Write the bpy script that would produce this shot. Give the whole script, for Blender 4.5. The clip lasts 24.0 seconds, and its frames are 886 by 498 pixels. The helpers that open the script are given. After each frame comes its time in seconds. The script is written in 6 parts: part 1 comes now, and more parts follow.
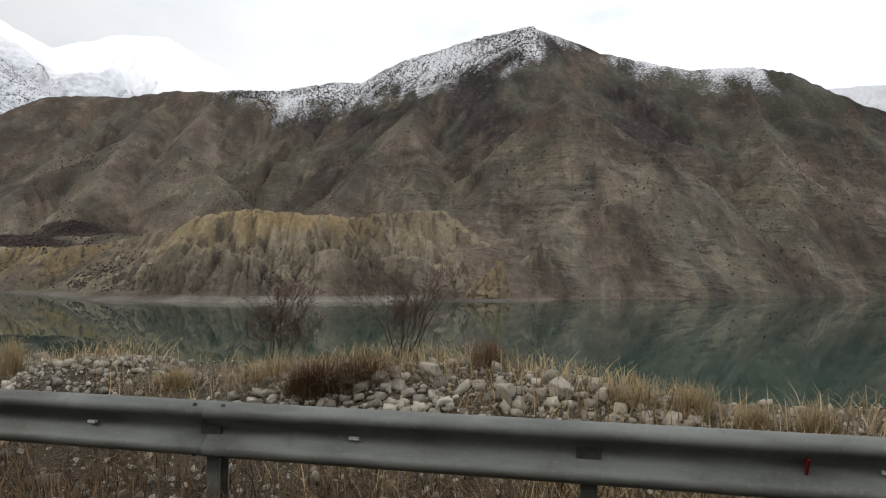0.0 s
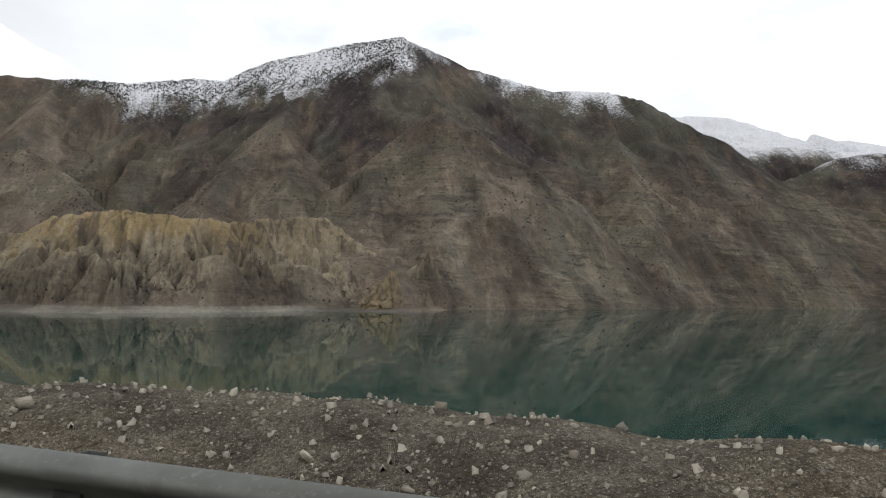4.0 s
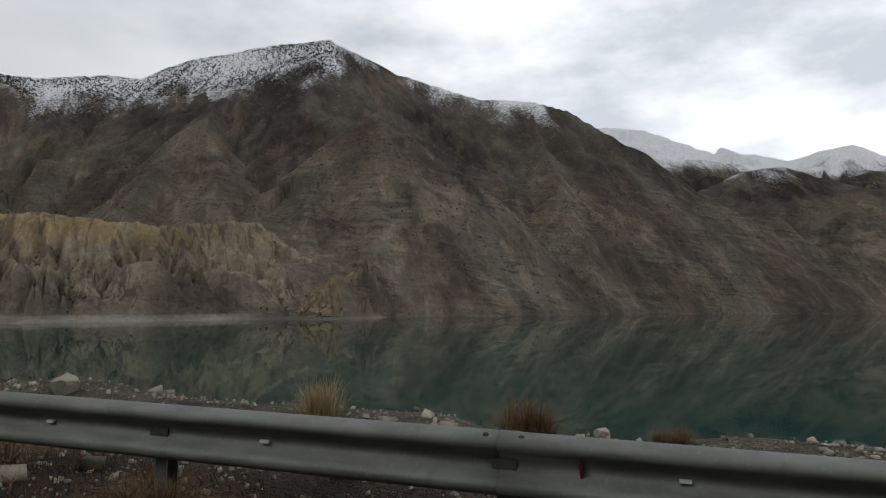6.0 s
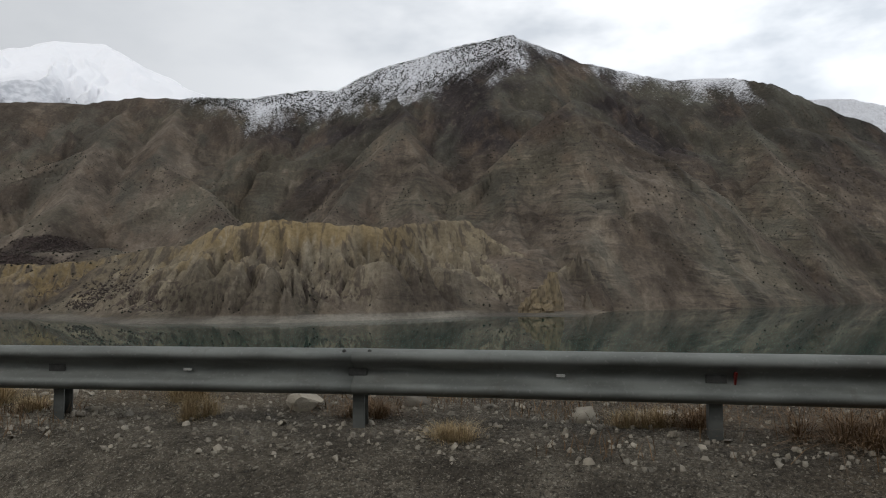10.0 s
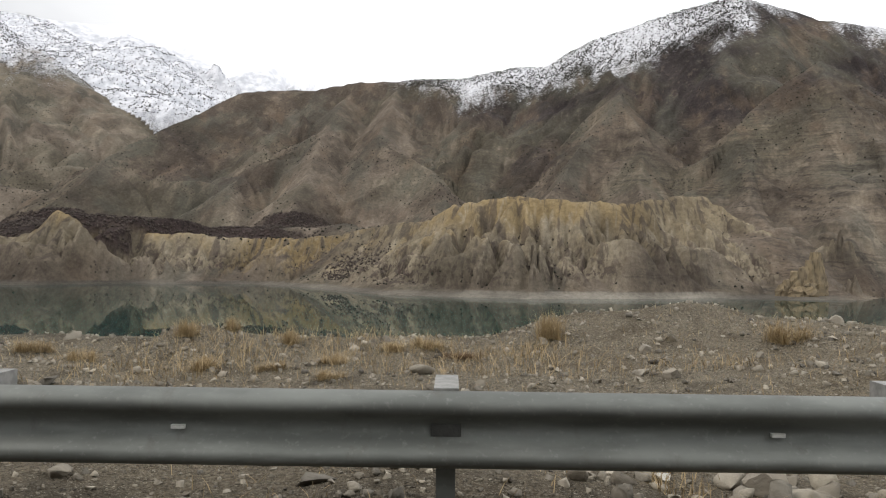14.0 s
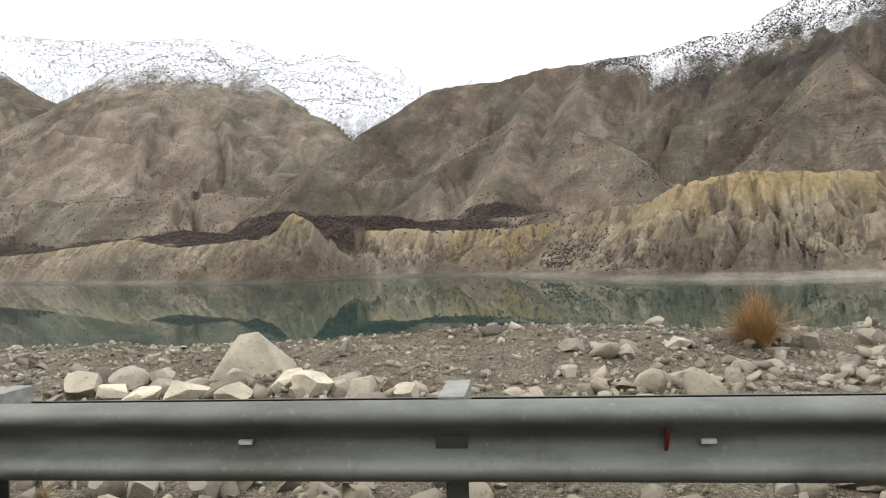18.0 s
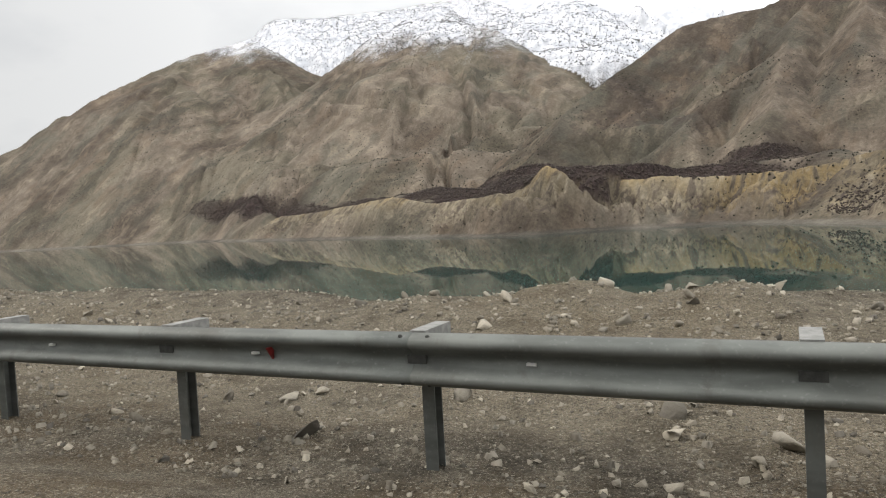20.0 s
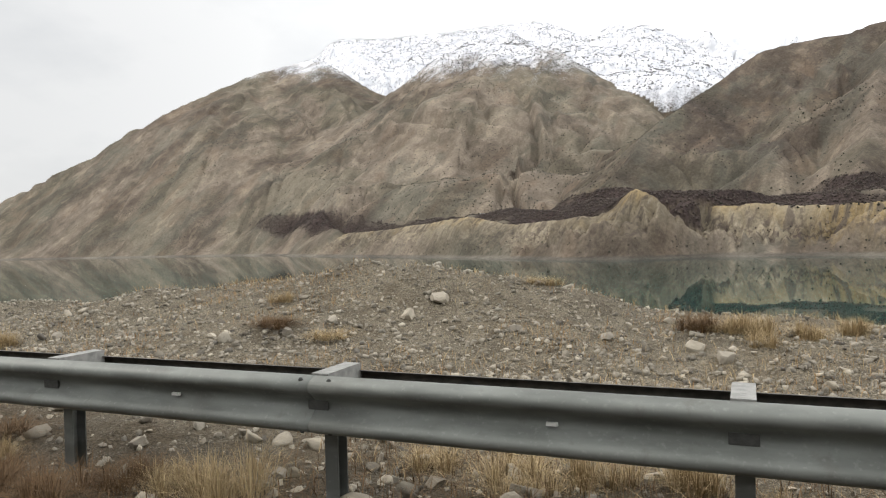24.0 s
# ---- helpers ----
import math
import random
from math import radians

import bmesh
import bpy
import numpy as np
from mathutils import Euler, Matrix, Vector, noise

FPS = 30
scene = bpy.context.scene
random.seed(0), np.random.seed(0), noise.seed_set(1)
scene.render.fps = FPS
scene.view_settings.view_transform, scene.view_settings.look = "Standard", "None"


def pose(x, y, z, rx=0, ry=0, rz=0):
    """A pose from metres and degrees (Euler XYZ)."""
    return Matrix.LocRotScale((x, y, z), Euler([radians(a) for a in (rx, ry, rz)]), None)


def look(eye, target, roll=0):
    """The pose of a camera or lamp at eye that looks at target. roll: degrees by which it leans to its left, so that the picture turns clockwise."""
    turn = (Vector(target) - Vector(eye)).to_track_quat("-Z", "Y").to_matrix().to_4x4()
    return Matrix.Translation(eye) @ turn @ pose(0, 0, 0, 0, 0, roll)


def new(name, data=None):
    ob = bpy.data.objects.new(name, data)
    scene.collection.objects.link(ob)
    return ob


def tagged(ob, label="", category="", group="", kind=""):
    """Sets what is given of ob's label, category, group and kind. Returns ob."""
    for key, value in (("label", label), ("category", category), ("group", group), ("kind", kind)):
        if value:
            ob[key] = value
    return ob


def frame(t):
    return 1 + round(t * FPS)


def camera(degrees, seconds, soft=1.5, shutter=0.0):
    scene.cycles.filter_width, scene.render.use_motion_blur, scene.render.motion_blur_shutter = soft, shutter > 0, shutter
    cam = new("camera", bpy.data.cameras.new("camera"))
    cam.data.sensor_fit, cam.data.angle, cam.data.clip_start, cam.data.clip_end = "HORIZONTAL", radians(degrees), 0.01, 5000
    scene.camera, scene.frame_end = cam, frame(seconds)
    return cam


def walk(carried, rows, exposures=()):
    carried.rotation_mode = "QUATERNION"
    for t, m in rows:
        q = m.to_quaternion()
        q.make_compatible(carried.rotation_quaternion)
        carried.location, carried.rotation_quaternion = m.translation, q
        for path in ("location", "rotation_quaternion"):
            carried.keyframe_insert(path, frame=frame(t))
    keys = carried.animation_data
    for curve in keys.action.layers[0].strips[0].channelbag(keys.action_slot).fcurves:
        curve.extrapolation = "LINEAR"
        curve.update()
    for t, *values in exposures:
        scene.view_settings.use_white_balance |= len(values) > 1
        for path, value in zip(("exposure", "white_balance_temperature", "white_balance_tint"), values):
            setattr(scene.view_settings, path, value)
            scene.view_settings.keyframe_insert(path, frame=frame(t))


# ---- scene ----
# ---------- camera and drive ----------
cam = camera(64.2, 24.0, soft=1.15)
PATH = [
    (0.0, 0.00, 0.00, 0.00, 91.99, -0.50, 0.05),
    (0.5, -5.75, 1.54, 0.00, 90.41, 0.59, -3.87),
    (1.0, -11.45, 3.24, 0.00, 90.03, 0.28, -6.59),
    (1.5, -17.10, 5.11, 0.00, 92.70, 0.03, -7.71),
    (2.0, -22.68, 7.16, 0.00, 92.27, 1.39, -6.13),
    (2.5, -28.19, 9.41, 0.00, 90.29, -0.91, -7.15),
    (4.5, -49.27, 20.42, 0.00, 93.35, -0.59, -12.84),
    (5.0, -54.30, 23.59, 0.00, 92.86, 0.21, -11.96),
    (5.5, -59.28, 26.84, 0.00, 95.42, 0.73, -16.01),
    (6.0, -64.23, 30.14, 0.00, 93.57, -0.95, -18.96),
    (7.0, -74.18, 36.68, 0.00, 95.72, -1.28, -22.49),
    (7.5, -79.24, 39.81, 0.00, 95.59, -2.30, -19.34),
    (8.0, -84.39, 42.78, 0.00, 96.90, -1.36, -16.40),
    (8.5, -89.66, 45.55, 0.00, 97.30, -0.68, -12.78),
    (9.0, -95.05, 48.07, 0.00, 95.71, -1.61, -11.77),
    (9.5, -100.57, 50.29, 0.00, 93.37, 0.26, -7.34),
    (11.5, -123.70, 55.59, 0.00, 92.90, -0.85, -0.91),
    (12.0, -129.64, 55.98, 0.00, 92.95, -0.37, 1.72),
    (12.5, -135.59, 56.03, 0.00, 91.07, -1.05, 2.43),
    (13.0, -141.53, 55.78, 0.00, 91.19, -1.22, 4.14),
    (13.5, -147.46, 55.25, 0.00, 91.43, 0.49, 5.72),
    (14.0, -153.36, 54.47, 0.00, 91.17, -0.71, 10.00),
    (14.5, -159.22, 53.47, 0.00, 91.99, -2.00, 12.28),
    (15.0, -165.05, 52.27, 0.00, 93.11, -2.29, 14.95),
    (15.5, -170.84, 50.89, 0.00, 91.99, -3.34, 17.39),
    (16.0, -176.59, 49.38, 0.00, 91.87, -1.99, 21.73),
    (16.5, -182.32, 47.77, 0.00, 90.09, -1.80, 22.86),
    (17.0, -188.03, 46.09, 0.00, 89.30, -2.50, 24.30),
    (17.5, -193.72, 44.37, 0.00, 88.28, -1.35, 23.22),
    (18.0, -199.41, 42.61, 0.00, 90.35, 1.80, 23.94),
    (18.5, -205.09, 40.84, 0.00, 89.66, 2.02, 26.82),
    (19.0, -210.75, 39.02, 0.00, 90.37, 0.74, 29.99),
    (19.5, -216.41, 37.17, 0.00, 88.00, 3.66, 39.07),
    (21.5, -238.86, 29.28, 0.00, 87.63, 2.80, 45.96),
    (22.0, -244.42, 27.16, 0.00, 86.77, 2.31, 44.03),
    (22.5, -249.96, 24.98, 0.00, 87.55, 1.50, 44.50),
    (23.0, -255.47, 22.75, 0.00, 89.14, 0.88, 44.57),
    (23.5, -260.96, 20.46, 0.00, 87.14, 0.76, 44.44),
    (24.0, -266.43, 18.11, 0.00, 89.25, 1.43, 46.60),
]

EXPOSURES = [(0.0, -1.8, 6350, 10), (1.3, -1.35, 6450, 10), (2.0, -1.75, 6300, 10), (2.5, -1.8, 6300, 10), (4.5, -1.9, 6300, 10), (6.0, -2.45, 6250, 10), (7.0, -2.45, 6220, 11), (7.6, -2.75, 6220, 11),
             (9.0, -2.68, 6200, 10), (9.5, -2.4, 6230, 10), (11.0, -2.2, 6270, 10), (12.0, -2.0, 6300, 10), (13.0, -1.55, 6430, 10), (14.0, -1.45, 6480, 11), (15.0, -1.55, 6400, 10), (16.0, -1.65, 6420, 11), (17.0, -1.35, 6450, 10), (18.0, -0.95, 6480, 10), (19.0, -1.15, 6500, 10),
             (22.0, -1.1, 6620, 10), (23.0, -1.1, 6520, 10), (24.0, -1.0, 6530, 10)]
walk(cam, [(t, pose(x, y, z, a, b, c)) for t, x, y, z, a, b, c in PATH], EXPOSURES)

# ---------- helpers ----------


def part(name, bm, material, parent=None, label="", smooth=False):
    """Links a bmesh as one mesh object under a thing or under a part."""
    me = bpy.data.meshes.new(name)
    bm.to_mesh(me)
    bm.free()
    if smooth:
        me.polygons.foreach_set("use_smooth", [True] * len(me.polygons))
    me.materials.append(material)
    ob = new(name, me)
    ob.parent = parent
    if label:
        ob["label"] = label
    return ob


def shared(name, me, parent=None, m=None):
    """One more object on a mesh that already exists."""
    ob = new(name, me)
    ob.parent = parent
    if m is not None:
        ob.matrix_basis = m
    return ob


def np_mesh(name, verts, faces, material, smooth=True):
    """A mesh from arrays: verts (n, 3) and faces (m, 3 or 4)."""
    me = bpy.data.meshes.new(name)
    n, k = faces.shape
    me.vertices.add(len(verts))
    me.vertices.foreach_set("co", np.asarray(verts, np.float32).ravel())
    me.loops.add(n * k)
    me.loops.foreach_set("vertex_index", faces.astype(np.int32).ravel())
    me.polygons.add(n)
    me.polygons.foreach_set("loop_start", np.arange(0, n * k, k, dtype=np.int32))
    me.update(calc_edges=True)
    if smooth:
        me.polygons.foreach_set("use_smooth", np.ones(n, bool))
    me.materials.append(material)
    return me


def grid_faces(n, m):
    i = np.arange(n - 1)[:, None] * m + np.arange(m - 1)[None, :]
    return np.stack([i, i + 1, i + m + 1, i + m], -1).reshape(-1, 4)


def attribute(me, name, values):
    at = me.attributes.new(name, "FLOAT", "POINT")
    at.data.foreach_set("value", np.asarray(values, np.float32).ravel())


def hash2(ix, iy, seed):
    h = (ix.astype(np.int64) * 374761393 + iy.astype(np.int64) * 668265263 + seed * 974634777) & 0xFFFFFFFF
    h = ((h ^ (h >> 13)) * 1274126177) & 0xFFFFFFFF
    return ((h ^ (h >> 16)) & 0xFFFFFF) / 16777215.0


def vnoise(x, y, seed=0):
    """Smooth value noise, 0 to 1."""
    ix, iy = np.floor(x), np.floor(y)
    u, v = x - ix, y - iy
    u, v = u * u * u * (u * (u * 6 - 15) + 10), v * v * v * (v * (v * 6 - 15) + 10)
    a, b = hash2(ix, iy, seed), hash2(ix + 1, iy, seed)
    c, d = hash2(ix, iy + 1, seed), hash2(ix + 1, iy + 1, seed)
    return (a * (1 - u) + b * u) * (1 - v) + (c * (1 - u) + d * u) * v


def fbm(x, y, octaves=4, seed=0):
    """Summed noise, about -1 to 1."""
    total, amp, norm = 0.0, 1.0, 0.0
    for k in range(octaves):
        total = total + amp * (vnoise(x * 2 ** k + 17.3 * k, y * 2 ** k - 9.1 * k, seed + k) * 2 - 1)
        norm += amp
        amp *= 0.5
    return total / norm


def step(a, b, x):
    t = np.clip((x - a) / (b - a), 0, 1)
    return t * t * (3 - 2 * t)


def box(bm, x0, x1, y0, y1, z0, z1, m=None):
    """Adds a box to a bmesh."""
    vs = [bm.verts.new((x, y, z)) for x in (x0, x1) for y in (y0, y1) for z in (z0, z1)]
    if m is not None:
        for v in vs:
            v.co = m @ v.co
    for f in ((0, 1, 3, 2), (4, 6, 7, 5), (0, 4, 5, 1), (2, 3, 7, 6), (0, 2, 6, 4), (1, 5, 7, 3)):
        bm.faces.new([vs[i] for i in f])
    return vs


# ---------- materials ----------


class Nodes:
    """A material's node tree with short calls."""

    def __init__(self, name):
        self.mat = bpy.data.materials.new(name)
        self.mat.use_nodes = True
        self.nt = self.mat.node_tree
        self.bsdf = self.nt.nodes["Principled BSDF"]
        self.geo = self.nt.nodes.new("ShaderNodeNewGeometry")

    def link(self, a, b):
        self.nt.links.new(a, b)

    def put(self, socket, value):
        if isinstance(value, bpy.types.NodeSocket):
            self.link(value, socket)
        elif isinstance(value, (tuple, list)) and len(value) == 3 and socket.type == "RGBA":
            socket.default_value = (*value, 1)
        else:
            socket.default_value = value

    def math(self, op, a, b=0.0, c=0.0, clamp=False):
        n = self.nt.nodes.new("ShaderNodeMath")
        n.operation, n.use_clamp = op, clamp
        for s, v in zip(n.inputs, (a, b, c)):
            self.put(s, v)
        return n.outputs[0]

    def vec(self, op, a, b):
        n = self.nt.nodes.new("ShaderNodeVectorMath")
        n.operation = op
        self.put(n.inputs[0], a)
        self.put(n.inputs[1], b)
        return n.outputs["Value"] if op == "DOT_PRODUCT" else n.outputs[0]

    def noise(self, scale, detail=4.0, vector=None, rough=0.55, distortion=0.0):
        n = self.nt.nodes.new("ShaderNodeTexNoise")
        self.link(vector or self.geo.outputs["Position"], n.inputs["Vector"])
        n.inputs["Scale"].default_value, n.inputs["Detail"].default_value = scale, detail
        n.inputs["Roughness"].default_value, n.inputs["Distortion"].default_value = rough, distortion
        return n.outputs["Fac"]

    def cells(self, scale, vector=None, out="Distance", feature="F1"):
        n = self.nt.nodes.new("ShaderNodeTexVoronoi")
        n.feature = feature
        self.link(vector or self.geo.outputs["Position"], n.inputs["Vector"])
        n.inputs["Scale"].default_value = scale
        return n.outputs[out]

    def ramp(self, fac, lo, hi, a=0.0, b=1.0):
        n = self.nt.nodes.new("ShaderNodeMapRange")
        n.interpolation_type = "SMOOTHSTEP"
        for s, v in zip(n.inputs, (fac, lo, hi, a, b)):
            self.put(s, v)
        return n.outputs[0]

    def mix(self, fac, a, b, blend="MIX"):
        n = self.nt.nodes.new("ShaderNodeMix")
        n.data_type, n.blend_type = "RGBA", blend
        self.put(n.inputs["Factor"], fac)
        self.put(n.inputs[6], a)
        self.put(n.inputs[7], b)
        return n.outputs[2]

    def attr(self, name):
        n = self.nt.nodes.new("ShaderNodeAttribute")
        n.attribute_name = name
        return n.outputs["Fac"]

    def xyz(self, v):
        n = self.nt.nodes.new("ShaderNodeSeparateXYZ")
        self.link(v, n.inputs[0])
        return n.outputs

    def combine(self, x, y, z):
        n = self.nt.nodes.new("ShaderNodeCombineXYZ")
        for s, v in zip(n.inputs, (x, y, z)):
            self.put(s, v)
        return n.outputs[0]

    def random(self):
        return self.nt.nodes.new("ShaderNodeObjectInfo").outputs["Random"]

    def island(self):
        return self.geo.outputs["Random Per Island"]

    def finish(self, color, rough=0.9, bump=None, strength=0.3, distance=0.02, metal=0.0, spec=0.3):
        self.put(self.bsdf.inputs["Base Color"], color)
        self.put(self.bsdf.inputs["Roughness"], rough)
        self.put(self.bsdf.inputs["Metallic"], metal)
        self.bsdf.inputs["Specular IOR Level"].default_value = spec
        if bump is not None:
            n = self.nt.nodes.new("ShaderNodeBump")
            n.inputs["Strength"].default_value, n.inputs["Distance"].default_value = strength, distance
            self.link(bump, n.inputs["Height"])
            self.link(n.outputs[0], self.bsdf.inputs["Normal"])
        return self.mat


def mountain_material():
    m = Nodes("mountain_rock_and_snow")
    pos = m.geo.outputs["Position"]
    p = m.xyz(pos)
    z = p[2]
    big = m.noise(0.0045, 3)
    mid = m.noise(0.03, 5, rough=0.6)
    fine = m.noise(0.22, 5, rough=0.75)
    tone = m.math("ADD", m.attr("tone"), m.math("MULTIPLY", m.math("SUBTRACT", mid, 0.5), 0.7))
    c = m.mix(m.ramp(tone, 0.0, 0.5), (0.032, 0.0262, 0.0255), (0.08, 0.064, 0.05))
    c = m.mix(m.ramp(tone, 0.45, 0.95), c, (0.18, 0.15, 0.119))
    c = m.mix(m.math("MULTIPLY", m.ramp(big, 0.45, 0.6), 0.5), c, (0.088, 0.083, 0.06))
    # rills that run down the slopes, hollows shaded and ribs lightened in the colour
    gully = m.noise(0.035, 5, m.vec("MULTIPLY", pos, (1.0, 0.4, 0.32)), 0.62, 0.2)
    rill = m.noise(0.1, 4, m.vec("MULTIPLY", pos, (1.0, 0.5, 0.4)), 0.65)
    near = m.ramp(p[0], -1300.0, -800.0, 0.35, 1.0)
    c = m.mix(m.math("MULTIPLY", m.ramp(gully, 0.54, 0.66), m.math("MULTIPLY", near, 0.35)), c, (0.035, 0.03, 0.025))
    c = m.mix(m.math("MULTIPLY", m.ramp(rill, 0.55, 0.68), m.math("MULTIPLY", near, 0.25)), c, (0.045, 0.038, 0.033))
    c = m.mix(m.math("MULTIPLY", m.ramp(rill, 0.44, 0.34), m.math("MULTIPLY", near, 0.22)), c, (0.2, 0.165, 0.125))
    # greenish, reddish and pale scree patches
    down = m.vec("MULTIPLY", pos, (1.0, 0.45, 0.4))
    c = m.mix(m.math("MULTIPLY", m.ramp(m.noise(0.011, 5, down, 0.62), 0.5, 0.62), 0.55), c, (0.086, 0.083, 0.067))
    c = m.mix(m.math("MULTIPLY", m.ramp(m.noise(0.016, 5, m.vec("ADD", down, (300.0, 80.0, 40.0)), 0.62), 0.52, 0.66), 0.4), c, (0.135, 0.098, 0.07))
    c = m.mix(m.math("MULTIPLY", m.math("MULTIPLY", m.ramp(gully, 0.45, 0.36), m.ramp(tone, 0.25, 0.6)), 0.45), c, (0.2, 0.165, 0.125))
    # tilted rock beds: broad bands and thin dark ledges, broken along their length
    bed = m.math("ADD", m.math("MULTIPLY", z, 0.16), m.math("MULTIPLY", p[0], 0.012))
    bed = m.math("ADD", bed, m.math("MULTIPLY", mid, 2.2))
    strata = m.noise(1.0, 3, m.combine(m.math("MULTIPLY", p[0], 0.004), m.math("MULTIPLY", p[1], 0.004), bed), 0.7)
    ledge = m.noise(1.0, 2, m.combine(m.math("MULTIPLY", p[0], 0.006), m.math("MULTIPLY", p[1], 0.006), m.math("MULTIPLY", bed, 0.55)), 0.6)
    broken = m.ramp(m.noise(0.045, 4), 0.42, 0.58, 0.1, 1.0)
    beds = m.math("MULTIPLY", m.ramp(z, 330.0, 150.0), m.ramp(m.noise(0.009, 2), 0.35, 0.55, 0.2, 1.0))
    beds = m.math("MULTIPLY", beds, m.ramp(p[0], -900.0, 250.0, 0.03, 1.0))
    c = m.mix(m.math("MULTIPLY", m.math("MULTIPLY", m.ramp(strata, 0.5, 0.6), broken), m.math("MULTIPLY", beds, 0.5)), c, (0.028, 0.025, 0.023))
    c = m.mix(m.math("MULTIPLY", m.math("MULTIPLY", m.ramp(strata, 0.46, 0.37), m.ramp(mid, 0.45, 0.6)), m.math("MULTIPLY", m.math("ADD", beds, 0.1), 0.4)), c, (0.165, 0.138, 0.1))
    thin = m.math("ABSOLUTE", m.math("SUBTRACT", ledge, 0.5))
    c = m.mix(m.math("MULTIPLY", m.math("MULTIPLY", m.ramp(thin, 0.03, 0.008), broken), m.math("MULTIPLY", beds, 0.5)), c, (0.022, 0.02, 0.018))
    # small scrub
    scrub = m.math("MULTIPLY", m.ramp(m.cells(0.16), 0.3, 0.18), m.ramp(m.noise(0.02, 4), 0.54, 0.62))
    c = m.mix(m.math("MULTIPLY", scrub, 0.75), c, (0.022, 0.02, 0.016))
    # badlands by the shore: grey-beige clay, ochre near the top and in one bright patch
    flute = m.noise(0.1, 4, m.vec("MULTIPLY", pos, (1.0, 0.4, 0.16)), 0.62, 0.5)
    oc = m.mix(m.ramp(m.noise(0.03, 4), 0.4, 0.6), (0.15, 0.127, 0.093), (0.205, 0.174, 0.125))
    high = m.ramp(m.math("ADD", z, m.math("MULTIPLY", m.math("SUBTRACT", m.noise(0.035, 4, m.vec("MULTIPLY", pos, (1.0, 1.0, 0.4))), 0.5), 130.0)), 10.0, 62.0)
    bluff = m.math("MULTIPLY", high, m.ramp(p[0], -40.0, -120.0, 0.25, 0.8))
    patch = m.math("MULTIPLY", m.math("MULTIPLY", m.ramp(p[0], -580.0, -530.0), m.ramp(p[0], -390.0, -440.0)), m.ramp(flute, 0.6, 0.42, 0.25, 0.9))
    oc = m.mix(m.math("MAXIMUM", bluff, patch), oc, (0.225, 0.166, 0.084))
    # relief of the flutes put into the clay colour: shaded gullies, lit ribs
    oc = m.mix(m.math("MULTIPLY", m.ramp(flute, 0.52, 0.6), 0.7), oc, (0.07, 0.057, 0.048))
    oc = m.mix(m.math("MULTIPLY", m.ramp(flute, 0.43, 0.34), 0.5), oc, (0.28, 0.245, 0.19))
    brush = m.math("MULTIPLY", m.ramp(m.noise(0.24, 4, m.vec("MULTIPLY", pos, (1.0, 0.6, 0.5))), 0.5, 0.58), m.ramp(m.math("ADD", z, m.math("MULTIPLY", mid, 40.0)), 48.0, 8.0))
    oc = m.mix(m.math("MULTIPLY", brush, 0.8), oc, (0.052, 0.038, 0.034))
    c = m.mix(m.attr("badland"), c, oc)
    # brown thicket on the bench
    th = m.mix(m.ramp(fine, 0.35, 0.65), (0.026, 0.019, 0.018), (0.048, 0.035, 0.032))
    c = m.mix(m.attr("thicket"), c, th)
    # bare shore left by falling water
    c = m.mix(m.math("MULTIPLY", m.ramp(m.math("ADD", z, m.math("MULTIPLY", mid, 5.0)), -19.0, -21.5), m.attr("beach")), c, m.mix(m.ramp(big, 0.4, 0.6), (0.09, 0.079, 0.066), (0.13, 0.116, 0.096)))
    spit = m.math("MULTIPLY", m.ramp(p[0], -270.0, -220.0), m.ramp(p[0], 0.0, -40.0))
    c = m.mix(m.math("MULTIPLY", spit, m.ramp(z, -20.5, -22.5)), c, (0.185, 0.168, 0.142))
    c = m.mix(0.5, c, m.mix(m.ramp(fine, 0.3, 0.7), (0.5, 0.49, 0.48), (1.3, 1.3, 1.3)), "MULTIPLY")
    c = m.mix(0.6, c, m.mix(m.ramp(m.noise(0.014, 4, down, 0.6), 0.36, 0.64), (0.45, 0.44, 0.43), (1.2, 1.2, 1.18)), "MULTIPLY")
    # snow, thinner and dotted at its lower edge
    line = m.math("ADD", m.attr("snow"), m.math("MULTIPLY", m.math("SUBTRACT", fine, 0.5), 0.9))
    line = m.math("ADD", line, m.math("MULTIPLY", m.math("SUBTRACT", gully, 0.5), 0.6))
    # cloud haze put into the colour: high and far snow whitened to meet the sky
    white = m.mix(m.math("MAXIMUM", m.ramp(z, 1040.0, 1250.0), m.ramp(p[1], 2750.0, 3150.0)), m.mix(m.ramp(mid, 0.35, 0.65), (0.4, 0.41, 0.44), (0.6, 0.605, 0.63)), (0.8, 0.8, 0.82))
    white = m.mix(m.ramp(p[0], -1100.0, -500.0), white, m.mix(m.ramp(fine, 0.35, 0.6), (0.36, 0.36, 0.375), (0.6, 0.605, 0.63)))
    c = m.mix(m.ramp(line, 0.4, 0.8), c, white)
    rills = m.math("ADD", m.math("MULTIPLY", fine, 0.12), m.math("MULTIPLY", gully, -1.0))
    rills = m.math("MULTIPLY", m.math("ADD", rills, m.math("MULTIPLY", rill, -0.35)), near)
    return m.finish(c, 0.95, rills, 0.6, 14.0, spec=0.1)


